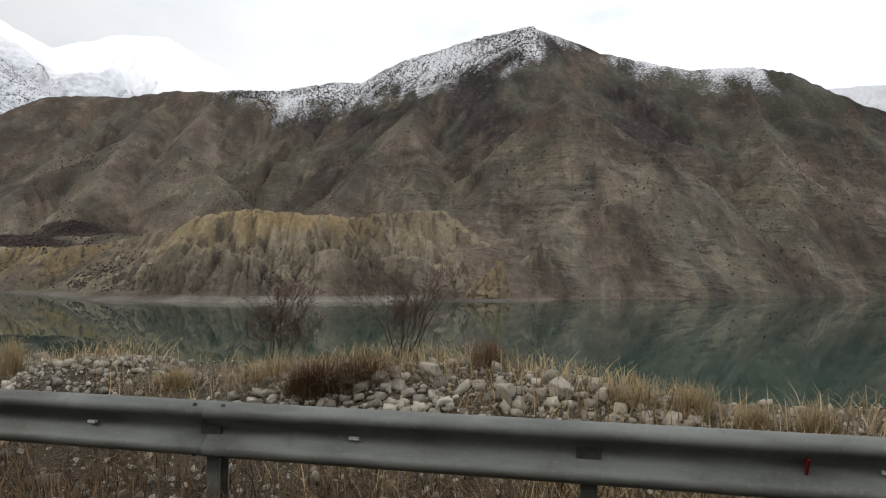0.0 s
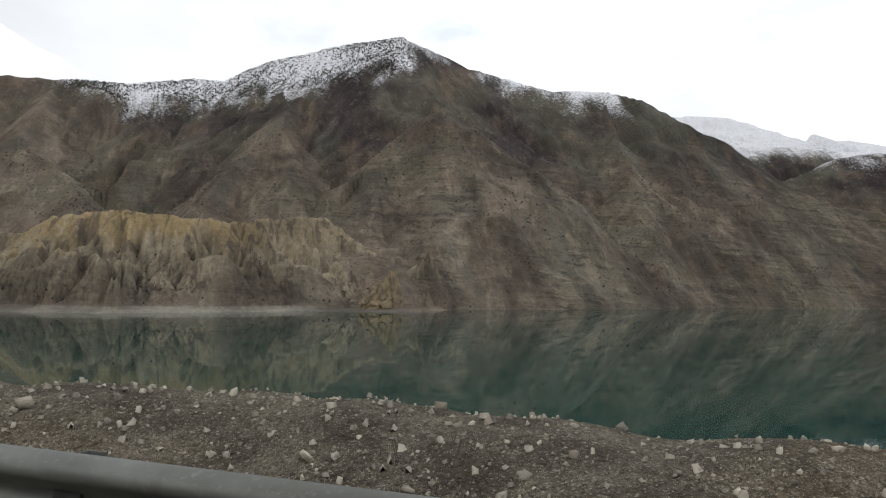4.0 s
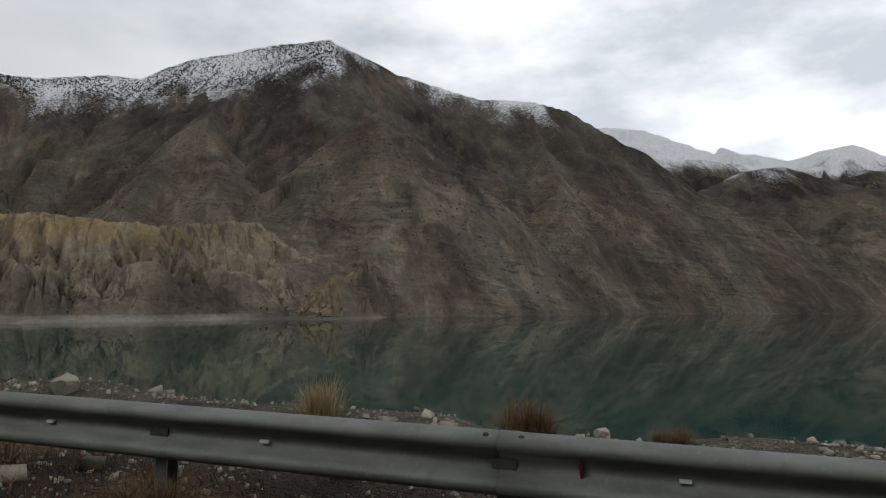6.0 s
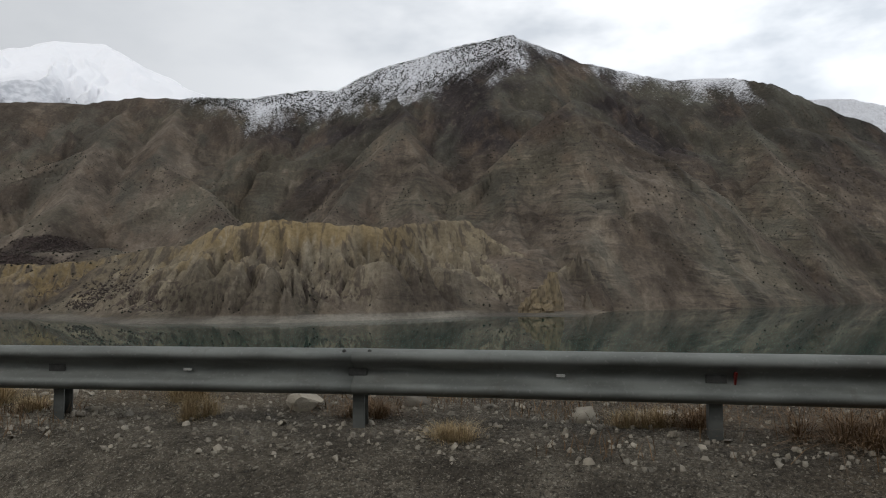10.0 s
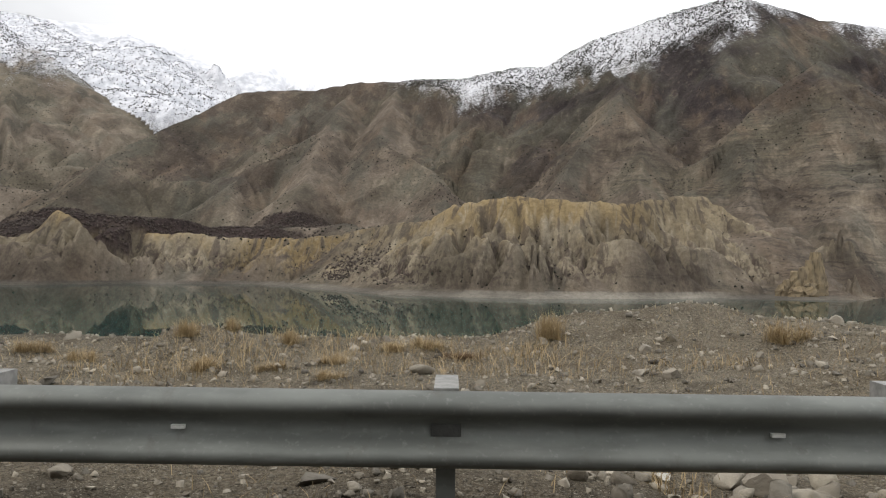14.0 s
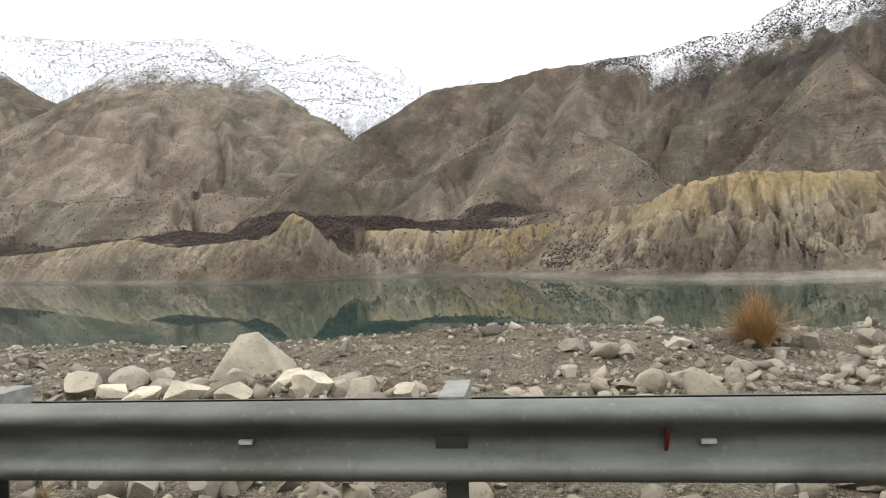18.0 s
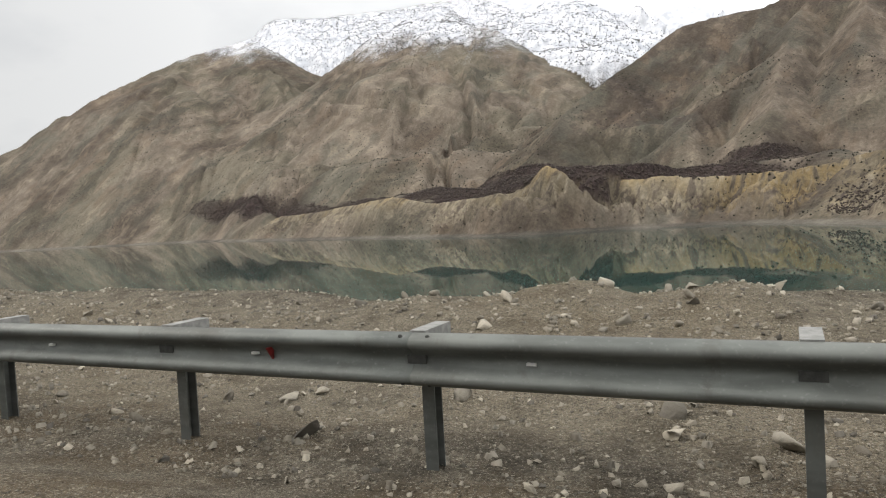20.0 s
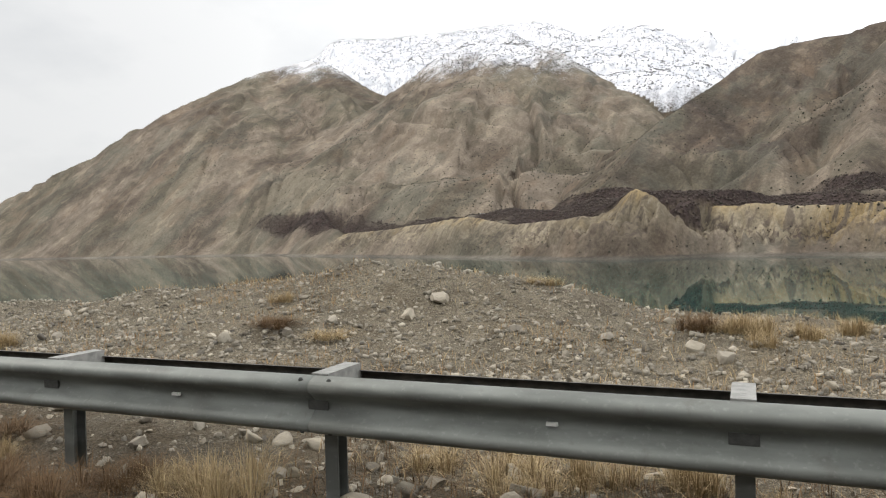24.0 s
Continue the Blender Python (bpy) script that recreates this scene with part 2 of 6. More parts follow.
def ground_material(name="gravel_ground"):
    m = Nodes(name)
    pos = m.geo.outputs["Position"]
    big, mid, fine = m.noise(0.35, 4), m.noise(2.5, 5, rough=0.6), m.noise(30.0, 5, rough=0.75)
    warped = m.vec("ADD", pos, m.vec("MULTIPLY", m.combine(m.noise(9.0, 3), m.noise(11.0, 3), m.noise(13.0, 3)), (0.09, 0.09, 0.09)))
    c = m.mix(m.ramp(mid, 0.32, 0.68), (0.07, 0.06, 0.046), (0.15, 0.129, 0.098))
    c = m.mix(m.math("MULTIPLY", m.ramp(big, 0.48, 0.66), 0.55), c, (0.13, 0.096, 0.058))
    c = m.mix(m.math("MULTIPLY", m.attr("dirt"), m.ramp(mid, 0.3, 0.6, 0.3, 0.65)), c, (0.205, 0.174, 0.125))
    # chips of pale and dark stone in three sizes, denser in some places
    for scale, share, near in ((26.0, 0.62, 0.42), (55.0, 0.5, 0.45), (120.0, 0.45, 0.5)):
        chip = m.ramp(m.cells(scale, warped), near, near - 0.1)
        pick = m.cells(scale, warped, out="Color")
        heap = m.ramp(m.math("ADD", pick, m.math("MULTIPLY", m.math("SUBTRACT", mid, 0.5), 1.2)), share, share + 0.1)
        c = m.mix(m.math("MULTIPLY", m.math("MULTIPLY", chip, heap), 0.75), c, m.mix(m.ramp(m.math("FRACT", m.math("MULTIPLY", pick, 7.0)), 0.1, 0.9), (0.045, 0.04, 0.034), (0.36, 0.325, 0.26)))
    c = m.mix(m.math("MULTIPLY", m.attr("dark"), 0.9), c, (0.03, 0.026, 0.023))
    c = m.mix(m.math("MULTIPLY", m.math("MULTIPLY", m.attr("litter"), m.ramp(mid, 0.35, 0.6)), 0.75), c, (0.062, 0.046, 0.028))
    c = m.mix(0.5, c, m.mix(m.ramp(fine, 0.35, 0.65), (0.5, 0.49, 0.47), (1.3, 1.3, 1.28)), "MULTIPLY")
    h = m.math("ADD", m.math("MULTIPLY", m.ramp(m.cells(26.0, warped), 0.6, 0.1), 0.6), m.math("ADD", m.math("MULTIPLY", m.ramp(m.cells(55.0, warped), 0.6, 0.1), 0.35), m.math("MULTIPLY", fine, 0.5)))
    return m.finish(c, 0.95, h, 1.0, 0.05, spec=0.1)


def asphalt_material():
    m = Nodes("worn_asphalt")
    c = m.mix(m.noise(3.0, 4), (0.04, 0.04, 0.042), (0.075, 0.073, 0.07))
    c = m.mix(m.math("MULTIPLY", m.ramp(m.cells(180.0), 0.35, 0.1), 0.4), c, (0.16, 0.155, 0.15))
    return m.finish(c, 0.85, m.noise(150.0, 3), 0.4, 0.004)


def water_material():
    m = Nodes("still_lake_water")
    c = m.mix(m.noise(0.006, 2), (0.005, 0.03, 0.025), (0.007, 0.037, 0.031))
    v = m.vec("MULTIPLY", m.geo.outputs["Position"], (0.25, 1.0, 1.0))
    b = m.math("ADD", m.noise(0.35, 3, v), m.math("MULTIPLY", m.noise(0.05, 2, v), 2.0))
    mt = m.finish(c, 0.02, b, 0.008, 0.12, spec=0.5)
    m.bsdf.inputs["IOR"].default_value = 1.33
    return mt


def steel_material(name="galvanised_steel", dark=1.0, metal=0.0):
    m = Nodes(name)
    v = m.vec("MULTIPLY", m.geo.outputs["Position"], (1.0, 1.0, 5.0))
    a, b = m.noise(2.2, 5, v), m.noise(40.0, 3)
    c = m.mix(m.ramp(a, 0.35, 0.65), (0.105 * dark, 0.11 * dark, 0.1 * dark), (0.17 * dark, 0.178 * dark, 0.163 * dark))
    # dull stains and splashes of road dirt
    c = m.mix(m.math("MULTIPLY", m.ramp(m.noise(0.7, 5), 0.54, 0.72), 0.55), c, (0.06, 0.054, 0.044))
    c = m.mix(m.math("MULTIPLY", m.ramp(m.noise(6.0, 5, m.vec("MULTIPLY", m.geo.outputs["Position"], (1.0, 1.0, 0.35)), 0.7), 0.55, 0.7), 0.35), c, (0.075, 0.068, 0.055))
    c = m.mix(m.math("MULTIPLY", m.ramp(b, 0.55, 0.8), 0.4), c, (0.26 * dark, 0.26 * dark, 0.25 * dark))
    r = m.ramp(a, 0.3, 0.7, 0.6, 0.75)
    return m.finish(c, r, b, 0.08, 0.003, metal=metal, spec=0.4)


def plain_material(name, a, b, scale=20.0, rough=0.8, metal=0.0, per_object=0.0):
    m = Nodes(name)
    c = m.mix(m.ramp(m.noise(scale, 4), 0.3, 0.7), a, b)
    if per_object:
        c = m.mix(m.math("MULTIPLY", m.random(), per_object), c, tuple(x * 0.45 for x in a))
    return m.finish(c, rough, m.noise(scale * 3, 3), 0.3, 0.01, metal=metal)


def rock_material(name, a, b, island=False):
    m = Nodes(name)
    rnd = m.island() if island else m.random()
    c = m.mix(rnd, a, b)
    if island:
        c = m.mix(m.math("MULTIPLY", m.ramp(m.math("FRACT", m.math("MULTIPLY", rnd, 37.0)), 0.5, 0.7), 0.45), c, (0.2, 0.172, 0.13))
    c = m.mix(m.math("MULTIPLY", m.ramp(m.noise(3.0, 5), 0.4, 0.7), 0.5), c, (0.17, 0.155, 0.13))
    c = m.mix(m.math("MULTIPLY", m.ramp(m.noise(22.0, 5), 0.55, 0.75), 0.5), c, (0.07, 0.064, 0.058))
    return m.finish(c, 0.9, m.noise(14.0, 6, rough=0.7), 0.5, 0.04, spec=0.2)


def blade_material(name, a, b):
    m = Nodes(name)
    c = m.mix(m.island(), a, b)
    return m.finish(c, 0.8, spec=0.15)


MOUNTAIN = mountain_material()
GROUND = ground_material()
ASPHALT = asphalt_material()
WATER = water_material()
STEEL = steel_material(dark=0.95, metal=0.35)
POST_STEEL = steel_material("weathered_post_steel", 0.55)
# rear beam's inner shade put into the steel colour; sign posts share it
DARKENED_STEEL = plain_material("shaded_rear_and_sign_post_steel", (0.07, 0.067, 0.062), (0.12, 0.112, 0.098), 15.0, 0.7, 0.3)
BLOCK_STEEL = plain_material("pale_spacer_steel", (0.16, 0.16, 0.15), (0.25, 0.245, 0.23), 18.0, 0.6, 0.1)
DARK_STEEL = plain_material("dark_bracket_steel", (0.035, 0.036, 0.033), (0.055, 0.054, 0.05), 30.0, 0.7, 0.2)
WHITE_TAPE = plain_material("white_reflective_tape", (0.4, 0.4, 0.38), (0.5, 0.5, 0.47), 40.0, 0.4)
RED_TAPE = plain_material("red_reflective_sheet", (0.13, 0.012, 0.01), (0.2, 0.02, 0.017), 30.0, 0.4)
SIGN_RED = plain_material("red_sign_sheeting", (0.22, 0.012, 0.01), (0.26, 0.016, 0.013), 6.0, 0.45)
SIGN_WHITE = plain_material("cream_sign_sheeting", (0.38, 0.37, 0.32), (0.43, 0.42, 0.37), 6.0, 0.45)
SIGN_BACK_DARK = plain_material("dull_brown_grey_sign_back", (0.15, 0.148, 0.14), (0.165, 0.162, 0.155), 3.0, 0.55, 0.4)
SIGN_BACK = plain_material("grey_sign_back", (0.19, 0.195, 0.2), (0.21, 0.215, 0.22), 3.0, 0.55, 0.4)
ROCK = rock_material("pale_limestone", (0.38, 0.34, 0.27), (0.19, 0.168, 0.135))
CREAM = rock_material("cream_limestone", (0.36, 0.318, 0.245), (0.13, 0.114, 0.09), True)
CREAM_ROCK = rock_material("cream_boulder_rock", (0.54, 0.485, 0.38), (0.36, 0.322, 0.25))
GRAVEL = rock_material("loose_gravel", (0.4, 0.36, 0.285), (0.065, 0.058, 0.048), True)
LEAF_LITTER = blade_material("fallen_red_brown_leaves", (0.12, 0.055, 0.028), (0.05, 0.028, 0.018))
PALE_GRAVEL = rock_material("pale_chipped_gravel", (0.5, 0.455, 0.375), (0.14, 0.126, 0.105), True)
STRAW = blade_material("dry_straw_grass", (0.42, 0.325, 0.185), (0.2, 0.145, 0.08))
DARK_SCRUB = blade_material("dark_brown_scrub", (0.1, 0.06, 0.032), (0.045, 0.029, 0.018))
RUSTY = blade_material("rusty_orange_grass", (0.32, 0.19, 0.08), (0.19, 0.115, 0.05))
RUSSET = blade_material("russet_dead_scrub", (0.18, 0.115, 0.06), (0.085, 0.053, 0.03))
BARK = blade_material("bare_twig_bark", (0.03, 0.022, 0.018), (0.055, 0.036, 0.026))
THICKET = blade_material("brown_bare_thicket", (0.06, 0.047, 0.039), (0.036, 0.029, 0.025))
CONIFER = blade_material("grey_green_conifers", (0.05, 0.05, 0.044), (0.085, 0.082, 0.074))
TREE_DARK = blade_material("dark_juniper_foliage", (0.015, 0.016, 0.011), (0.03, 0.028, 0.02))

# ---------- sky and sun ----------
SUN_UP, SUN_TURN = radians(42), radians(246)
world = bpy.data.worlds.new("overcast_sky")
scene.world = world
world.use_nodes = True
wn, wl = world.node_tree.nodes, world.node_tree.links
sky = wn.new("ShaderNodeTexSky")
sky.sky_type, sky.sun_disc = "NISHITA", False
sky.sun_elevation, sky.sun_rotation = SUN_UP, SUN_TURN
tc = wn.new("ShaderNodeTexCoord")
stretch = wn.new("ShaderNodeMapping")
stretch.inputs["Scale"].default_value = (1.0, 1.0, 2.2)
wl.new(tc.outputs["Generated"], stretch.inputs[0])
cloud = wn.new("ShaderNodeTexNoise")
cloud.inputs["Scale"].default_value, cloud.inputs["Detail"].default_value, cloud.inputs["Roughness"].default_value = 2.8, 6.0, 0.55
wl.new(stretch.outputs[0], cloud.inputs["Vector"])
tone = wn.new("ShaderNodeValToRGB")
tone.color_ramp.elements[0].position, tone.color_ramp.elements[0].color = 0.38, (10.6, 11.1, 11.6, 1)
tone.color_ramp.elements[1].position, tone.color_ramp.elements[1].color = 0.54, (17.8, 17.8, 17.6, 1)
wl.new(cloud.outputs["Fac"], tone.inputs[0])
axis = wn.new("ShaderNodeSeparateXYZ")
wl.new(tc.outputs["Generated"], axis.inputs[0])
# even cloud over the upper valley, broken cloud down the lake
even = wn.new("ShaderNodeMapRange")
even.interpolation_type = "SMOOTHSTEP"
for k, v in enumerate((-0.25, 0.3, 0.25, 1.0)):
    even.inputs[k + 1].default_value = v
wl.new(axis.outputs[0], even.inputs[0])
layer = wn.new("ShaderNodeMix")
layer.data_type = "RGBA"
layer.inputs[6].default_value = (15.6, 15.8, 15.9, 1)
wl.new(even.outputs[0], layer.inputs["Factor"])
wl.new(tone.outputs[0], layer.inputs[7])
cover = wn.new("ShaderNodeMix")
cover.data_type = "RGBA"
cover.inputs["Factor"].default_value = 0.93
wl.new(sky.outputs[0], cover.inputs[6])
wl.new(layer.outputs[2], cover.inputs[7])
# the cloud is thinner and brighter towards the open valley down the lake
thin = wn.new("ShaderNodeMapRange")
for k, v in enumerate((-1.0, 0.45, 1.0, 3.55)):
    thin.inputs[k + 1].default_value = v
wl.new(axis.outputs[0], thin.inputs[0])
bright = wn.new("ShaderNodeVectorMath")
bright.operation = "SCALE"
wl.new(cover.outputs[2], bright.inputs[0])
wl.new(thin.outputs[0], bright.inputs["Scale"])
wl.new(bright.outputs[0], wn["Background"].inputs["Color"])
wn["Background"].inputs["Strength"].default_value = 0.1
sun = new("sun", bpy.data.lights.new("sun", "SUN"))
sun.data.energy, sun.data.angle, sun.data.color = 4.6, radians(18), (1.0, 0.96, 0.9)
sun.matrix_basis = look((0, 0, 0), (-math.sin(SUN_TURN) * math.cos(SUN_UP), -math.cos(SUN_TURN) * math.cos(SUN_UP), -math.sin(SUN_UP)))


# ---------- far shore: mountains, badlands ----------
LAKE_Z = -26.2
SHORE = [(-4300, -100), (-2900, 380), (-2300, 640), (-1950, 800), (-1779, 847), (-1300, 760), (-924, 705), (-800, 668), (-745, 650), (-680, 668), (-632, 765), (-500, 800), (-400, 720),
         (-300, 610), (-180, 590), (-80, 640), (-28, 681), (40, 675), (80, 690), (140, 770), (300, 800), (550, 937), (850, 980),
         (1171, 1040), (1600, 1000), (3800, 900)]


def rock_ridge(x, y, crest, slope, gully=0.3, wave=70.0, flat=0.0, seed=1):
    """Height of a ridge along a crest line, with side gullies that deepen downhill, and the drop below the crest."""
    best, drop, hollow = np.full(x.shape, -999.0), np.full(x.shape, 999.0), np.zeros(x.shape)
    run = 0.0
    for (ax, ay, az), (bx, by, bz) in zip(crest, crest[1:]):
        dx, dy = bx - ax, by - ay
        length = math.hypot(dx, dy)
        t = np.clip(((x - ax) * dx + (y - ay) * dy) / length ** 2, 0, 1)
        px, py = x - ax - t * dx, y - ay - t * dy
        d = np.hypot(px, py)
        h0 = az + (bz - az) * t
        near = h0 - slope * (1 - 0.75 * gully) * np.maximum(d - flat, 0) > best
        if near.any():
            dn, tn = d[near], t[near]
            u = (run + tn * length) / wave + np.arctan2(py[near], px[near]) * 0.8
            side = np.where(px[near] * dy - py[near] * dx > 0, 7.0, 0.0)
            w = u + 0.45 * fbm(u * 0.7, dn / (wave * 2.0), 2, seed)
            g = 1 - np.abs(2 * vnoise(w, dn / (wave * 6) + side, seed + 3) - 1)
            g = g + 0.6 * (1 - np.abs(2 * vnoise(w * 2.6, dn / (wave * 3) + side, seed + 5) - 1))
            g = g + 0.4 * (1 - np.abs(2 * vnoise(w * 6.1, dn / (wave * 1.5) + side, seed + 6) - 1)) - 0.95
            fall = slope * np.maximum(dn - flat, 0) * (1 + gully * g)
            h = h0[near] - fall
            win = h > best[near]
            best[near] = np.where(win, h, best[near])
            drop[near] = np.where(win, fall, drop[near])
            hollow[near] = np.where(win, g, hollow[near])
        run += length
    return best, drop, hollow


PEAK = [(-217, 1754, 478), (-94, 1736, 528), (53, 1706, 567), (203, 1662, 590), (357, 1622, 516), (544, 1553, 460), (651, 1517, 452),
        (714, 1428, 414), (775, 1325, 362), (835, 1240, 303), (951, 1134, 222), (1313, 1019, 206), (1900, 900, 230)]
# crest, slope, gully depth, gully spacing, flat top, tone (0 dark heath, 1 tan), snow line
RIDGES = [
    (PEAK, 0.8, 0.22, 80, 0, 0.1, 420),
    ([(53, 1706, 560), (70, 1560, 455), (90, 1430, 370), (110, 1300, 285)], 0.8, 0.2, 60, 0, 0.2, 900),
    ([(230, 1500, 400), (215, 1300, 298), (210, 1188, 310), (248, 1137, 263), (297, 1048, 182), (340, 930, 70), (365, 850, 0)], 0.8, 0.22, 45, 0, 0.55, 900),
    ([(210, 1188, 310), (159, 1158, 254), (96, 1098, 184), (60, 950, 80), (50, 800, 0)], 0.82, 0.25, 45, 0, 0.6, 900),
    ([(210, 1188, 310), (215, 1080, 230), (200, 950, 110), (190, 860, 30)], 0.8, 0.25, 45, 0, 0.6, 900),
    ([(651, 1517, 446), (591, 1324, 304), (560, 1170, 198), (535, 1012, 93), (530, 960, 20)], 0.8, 0.3, 55, 0, 0.3, 900),
    ([(800, 1270, 288), (740, 1130, 190), (700, 1000, 60)], 0.8, 0.35, 50, 0, 0.3, 900),
    ([(1000, 1110, 205), (950, 1020, 90)], 0.85, 0.35, 50, 0, 0.2, 900),
    ([(-60, 1600, 430), (-58, 1294, 275), (-40, 1202, 205), (-60, 1050, 115), (-70, 930, 50)], 0.78, 0.25, 55, 0, 0.6, 900),
    ([(-58, 1294, 273), (-103, 1256, 228), (-150, 1156, 155), (-180, 1000, 80)], 0.76, 0.25, 45, 0, 0.65, 900),
    ([(-217, 1754, 478), (-273, 1770, 482), (-405, 1750, 450), (-517, 1732, 448), (-678, 1718, 444), (-751, 1660, 412), (-831, 1616, 406),
      (-895, 1565, 386), (-925, 1460, 325), (-944, 1334, 262), (-938, 1159, 176), (-897, 1003, 96)], 0.74, 0.3, 70, 0, 0.4, 431),
    ([(-678, 1718, 435), (-640, 1420, 275), (-600, 1250, 180), (-560, 1050, 70)], 0.72, 0.3, 60, 0, 0.62, 900),
    ([(-560, 1700, 425), (-511, 1351, 228), (-379, 1230, 158), (-330, 1050, 80)], 0.74, 0.3, 60, 0, 0.62, 900),
    ([(-851, 1540, 345), (-753, 1365, 222), (-720, 1150, 120)], 0.74, 0.3, 60, 0, 0.6, 900),
    ([(-2687, 604, 292), (-2690, 936, 417), (-2689, 1193, 566), (-2650, 1374, 649), (-2595, 1561, 719), (-2454, 1591, 627), (-2325, 1597, 544), (-2212, 1579, 484),
      (-2150, 1400, 350), (-2060, 1150, 180)], 0.62, 0.18, 110, 0, 0.65, 640),
    ([(-2590, 1540, 690), (-2450, 1250, 430), (-2330, 980, 210)], 0.64, 0.15, 90, 0, 0.75, 640),
    ([(-3194, 1923, 898), (-3103, 2058, 988), (-2970, 2232, 996), (-2748, 2480, 1024), (-2544, 2671, 1056), (-2364, 2754, 1035), (-2290, 2995, 1090), (-2158, 3198, 1165)], 0.55, 0.3, 90, 0, 0.3, 380),
    ([(-2544, 2671, 1030), (-2100, 2200, 775), (-1855, 1812, 655), (-1760, 1560, 400), (-1650, 1250, 190), (-1560, 1080, 70)], 0.64, 0.22, 80, 0, 0.8, 540),
    ([(-2181, 1585, 490), (-2067, 1643, 580), (-1992, 1679, 625), (-1855, 1812, 655), (-1723, 1922, 632), (-1649, 1915, 565), (-1518, 1945, 465), (-1346, 1991, 396), (-1250, 1900, 320)],
     0.66, 0.2, 80, 0, 0.75, 540),
    ([(-1992, 1679, 625), (-1960, 1400, 390), (-1880, 1150, 200), (-1830, 1020, 80)], 0.6, 0.06, 120, 0, 0.8, 540),
    ([(-1649, 1915, 560), (-1480, 1600, 330), (-1380, 1350, 180), (-1330, 1150, 70)], 0.66, 0.25, 60, 0, 0.6, 525),
    ([(-2158, 3198, 1165), (-2201, 3383, 1233), (-1851, 3460, 1035), (-1655, 3332, 870), (-1300, 2900, 600)], 0.5, 0.3, 120, 0, 0.2, 350),
    ([(-1824, 3911, 1323), (-1605, 3998, 1341), (-1326, 3880, 1165), (-1131, 3831, 1015), (-700, 3300, 760)], 0.5, 0.25, 150, 0, 0.2, 350),
    ([(1500, 2850, 760), (1630, 2745, 749), (1756, 2662, 733), (1875, 2575, 672), (1986, 2485, 616), (2108, 2377, 602), (2204, 2284, 566), (2279, 2205, 596), (2357, 2118, 614),
      (2402, 2064, 560), (2462, 1987, 514), (2700, 1800, 500)], 0.45, 0.5, 70, 0, 0.1, 450),
    ([(1300, 1830, 300), (1419, 1786, 345), (1482, 1731, 387), (1552, 1663, 388), (1637, 1574, 343), (1618, 1443, 300), (1722, 1308, 299), (2200, 1200, 300)], 0.7, 0.35, 70, 0, 0.3, 372),
]
BADLANDS = [
    ([(-300, 800, 50), (-262, 760, 64), (-205, 752, 71), (-143, 752, 66), (-88, 775, 67), (-61, 830, 77), (-25, 868, 82), (-5, 900, 84)], 0.74, 0.75, 17, 8),
    ([(-775, 815, 44), (-738, 778, 54), (-712, 753, 58), (-690, 752, 50)], 0.72, 0.85, 15, 4),
    ([(-806, 790, 28), (-688, 830, 34), (-611, 870, 38), (-542, 890, 36), (-480, 870, 32), (-401, 900, 44), (-300, 830, 48)], 0.78, 0.85, 16, 4),
    ([(-1720, 900, -6), (-1448, 868, 21), (-1253, 835, 25), (-1018, 781, 36), (-911, 768, 20), (-793, 760, 28)], 0.62, 0.85, 20, 4),
]


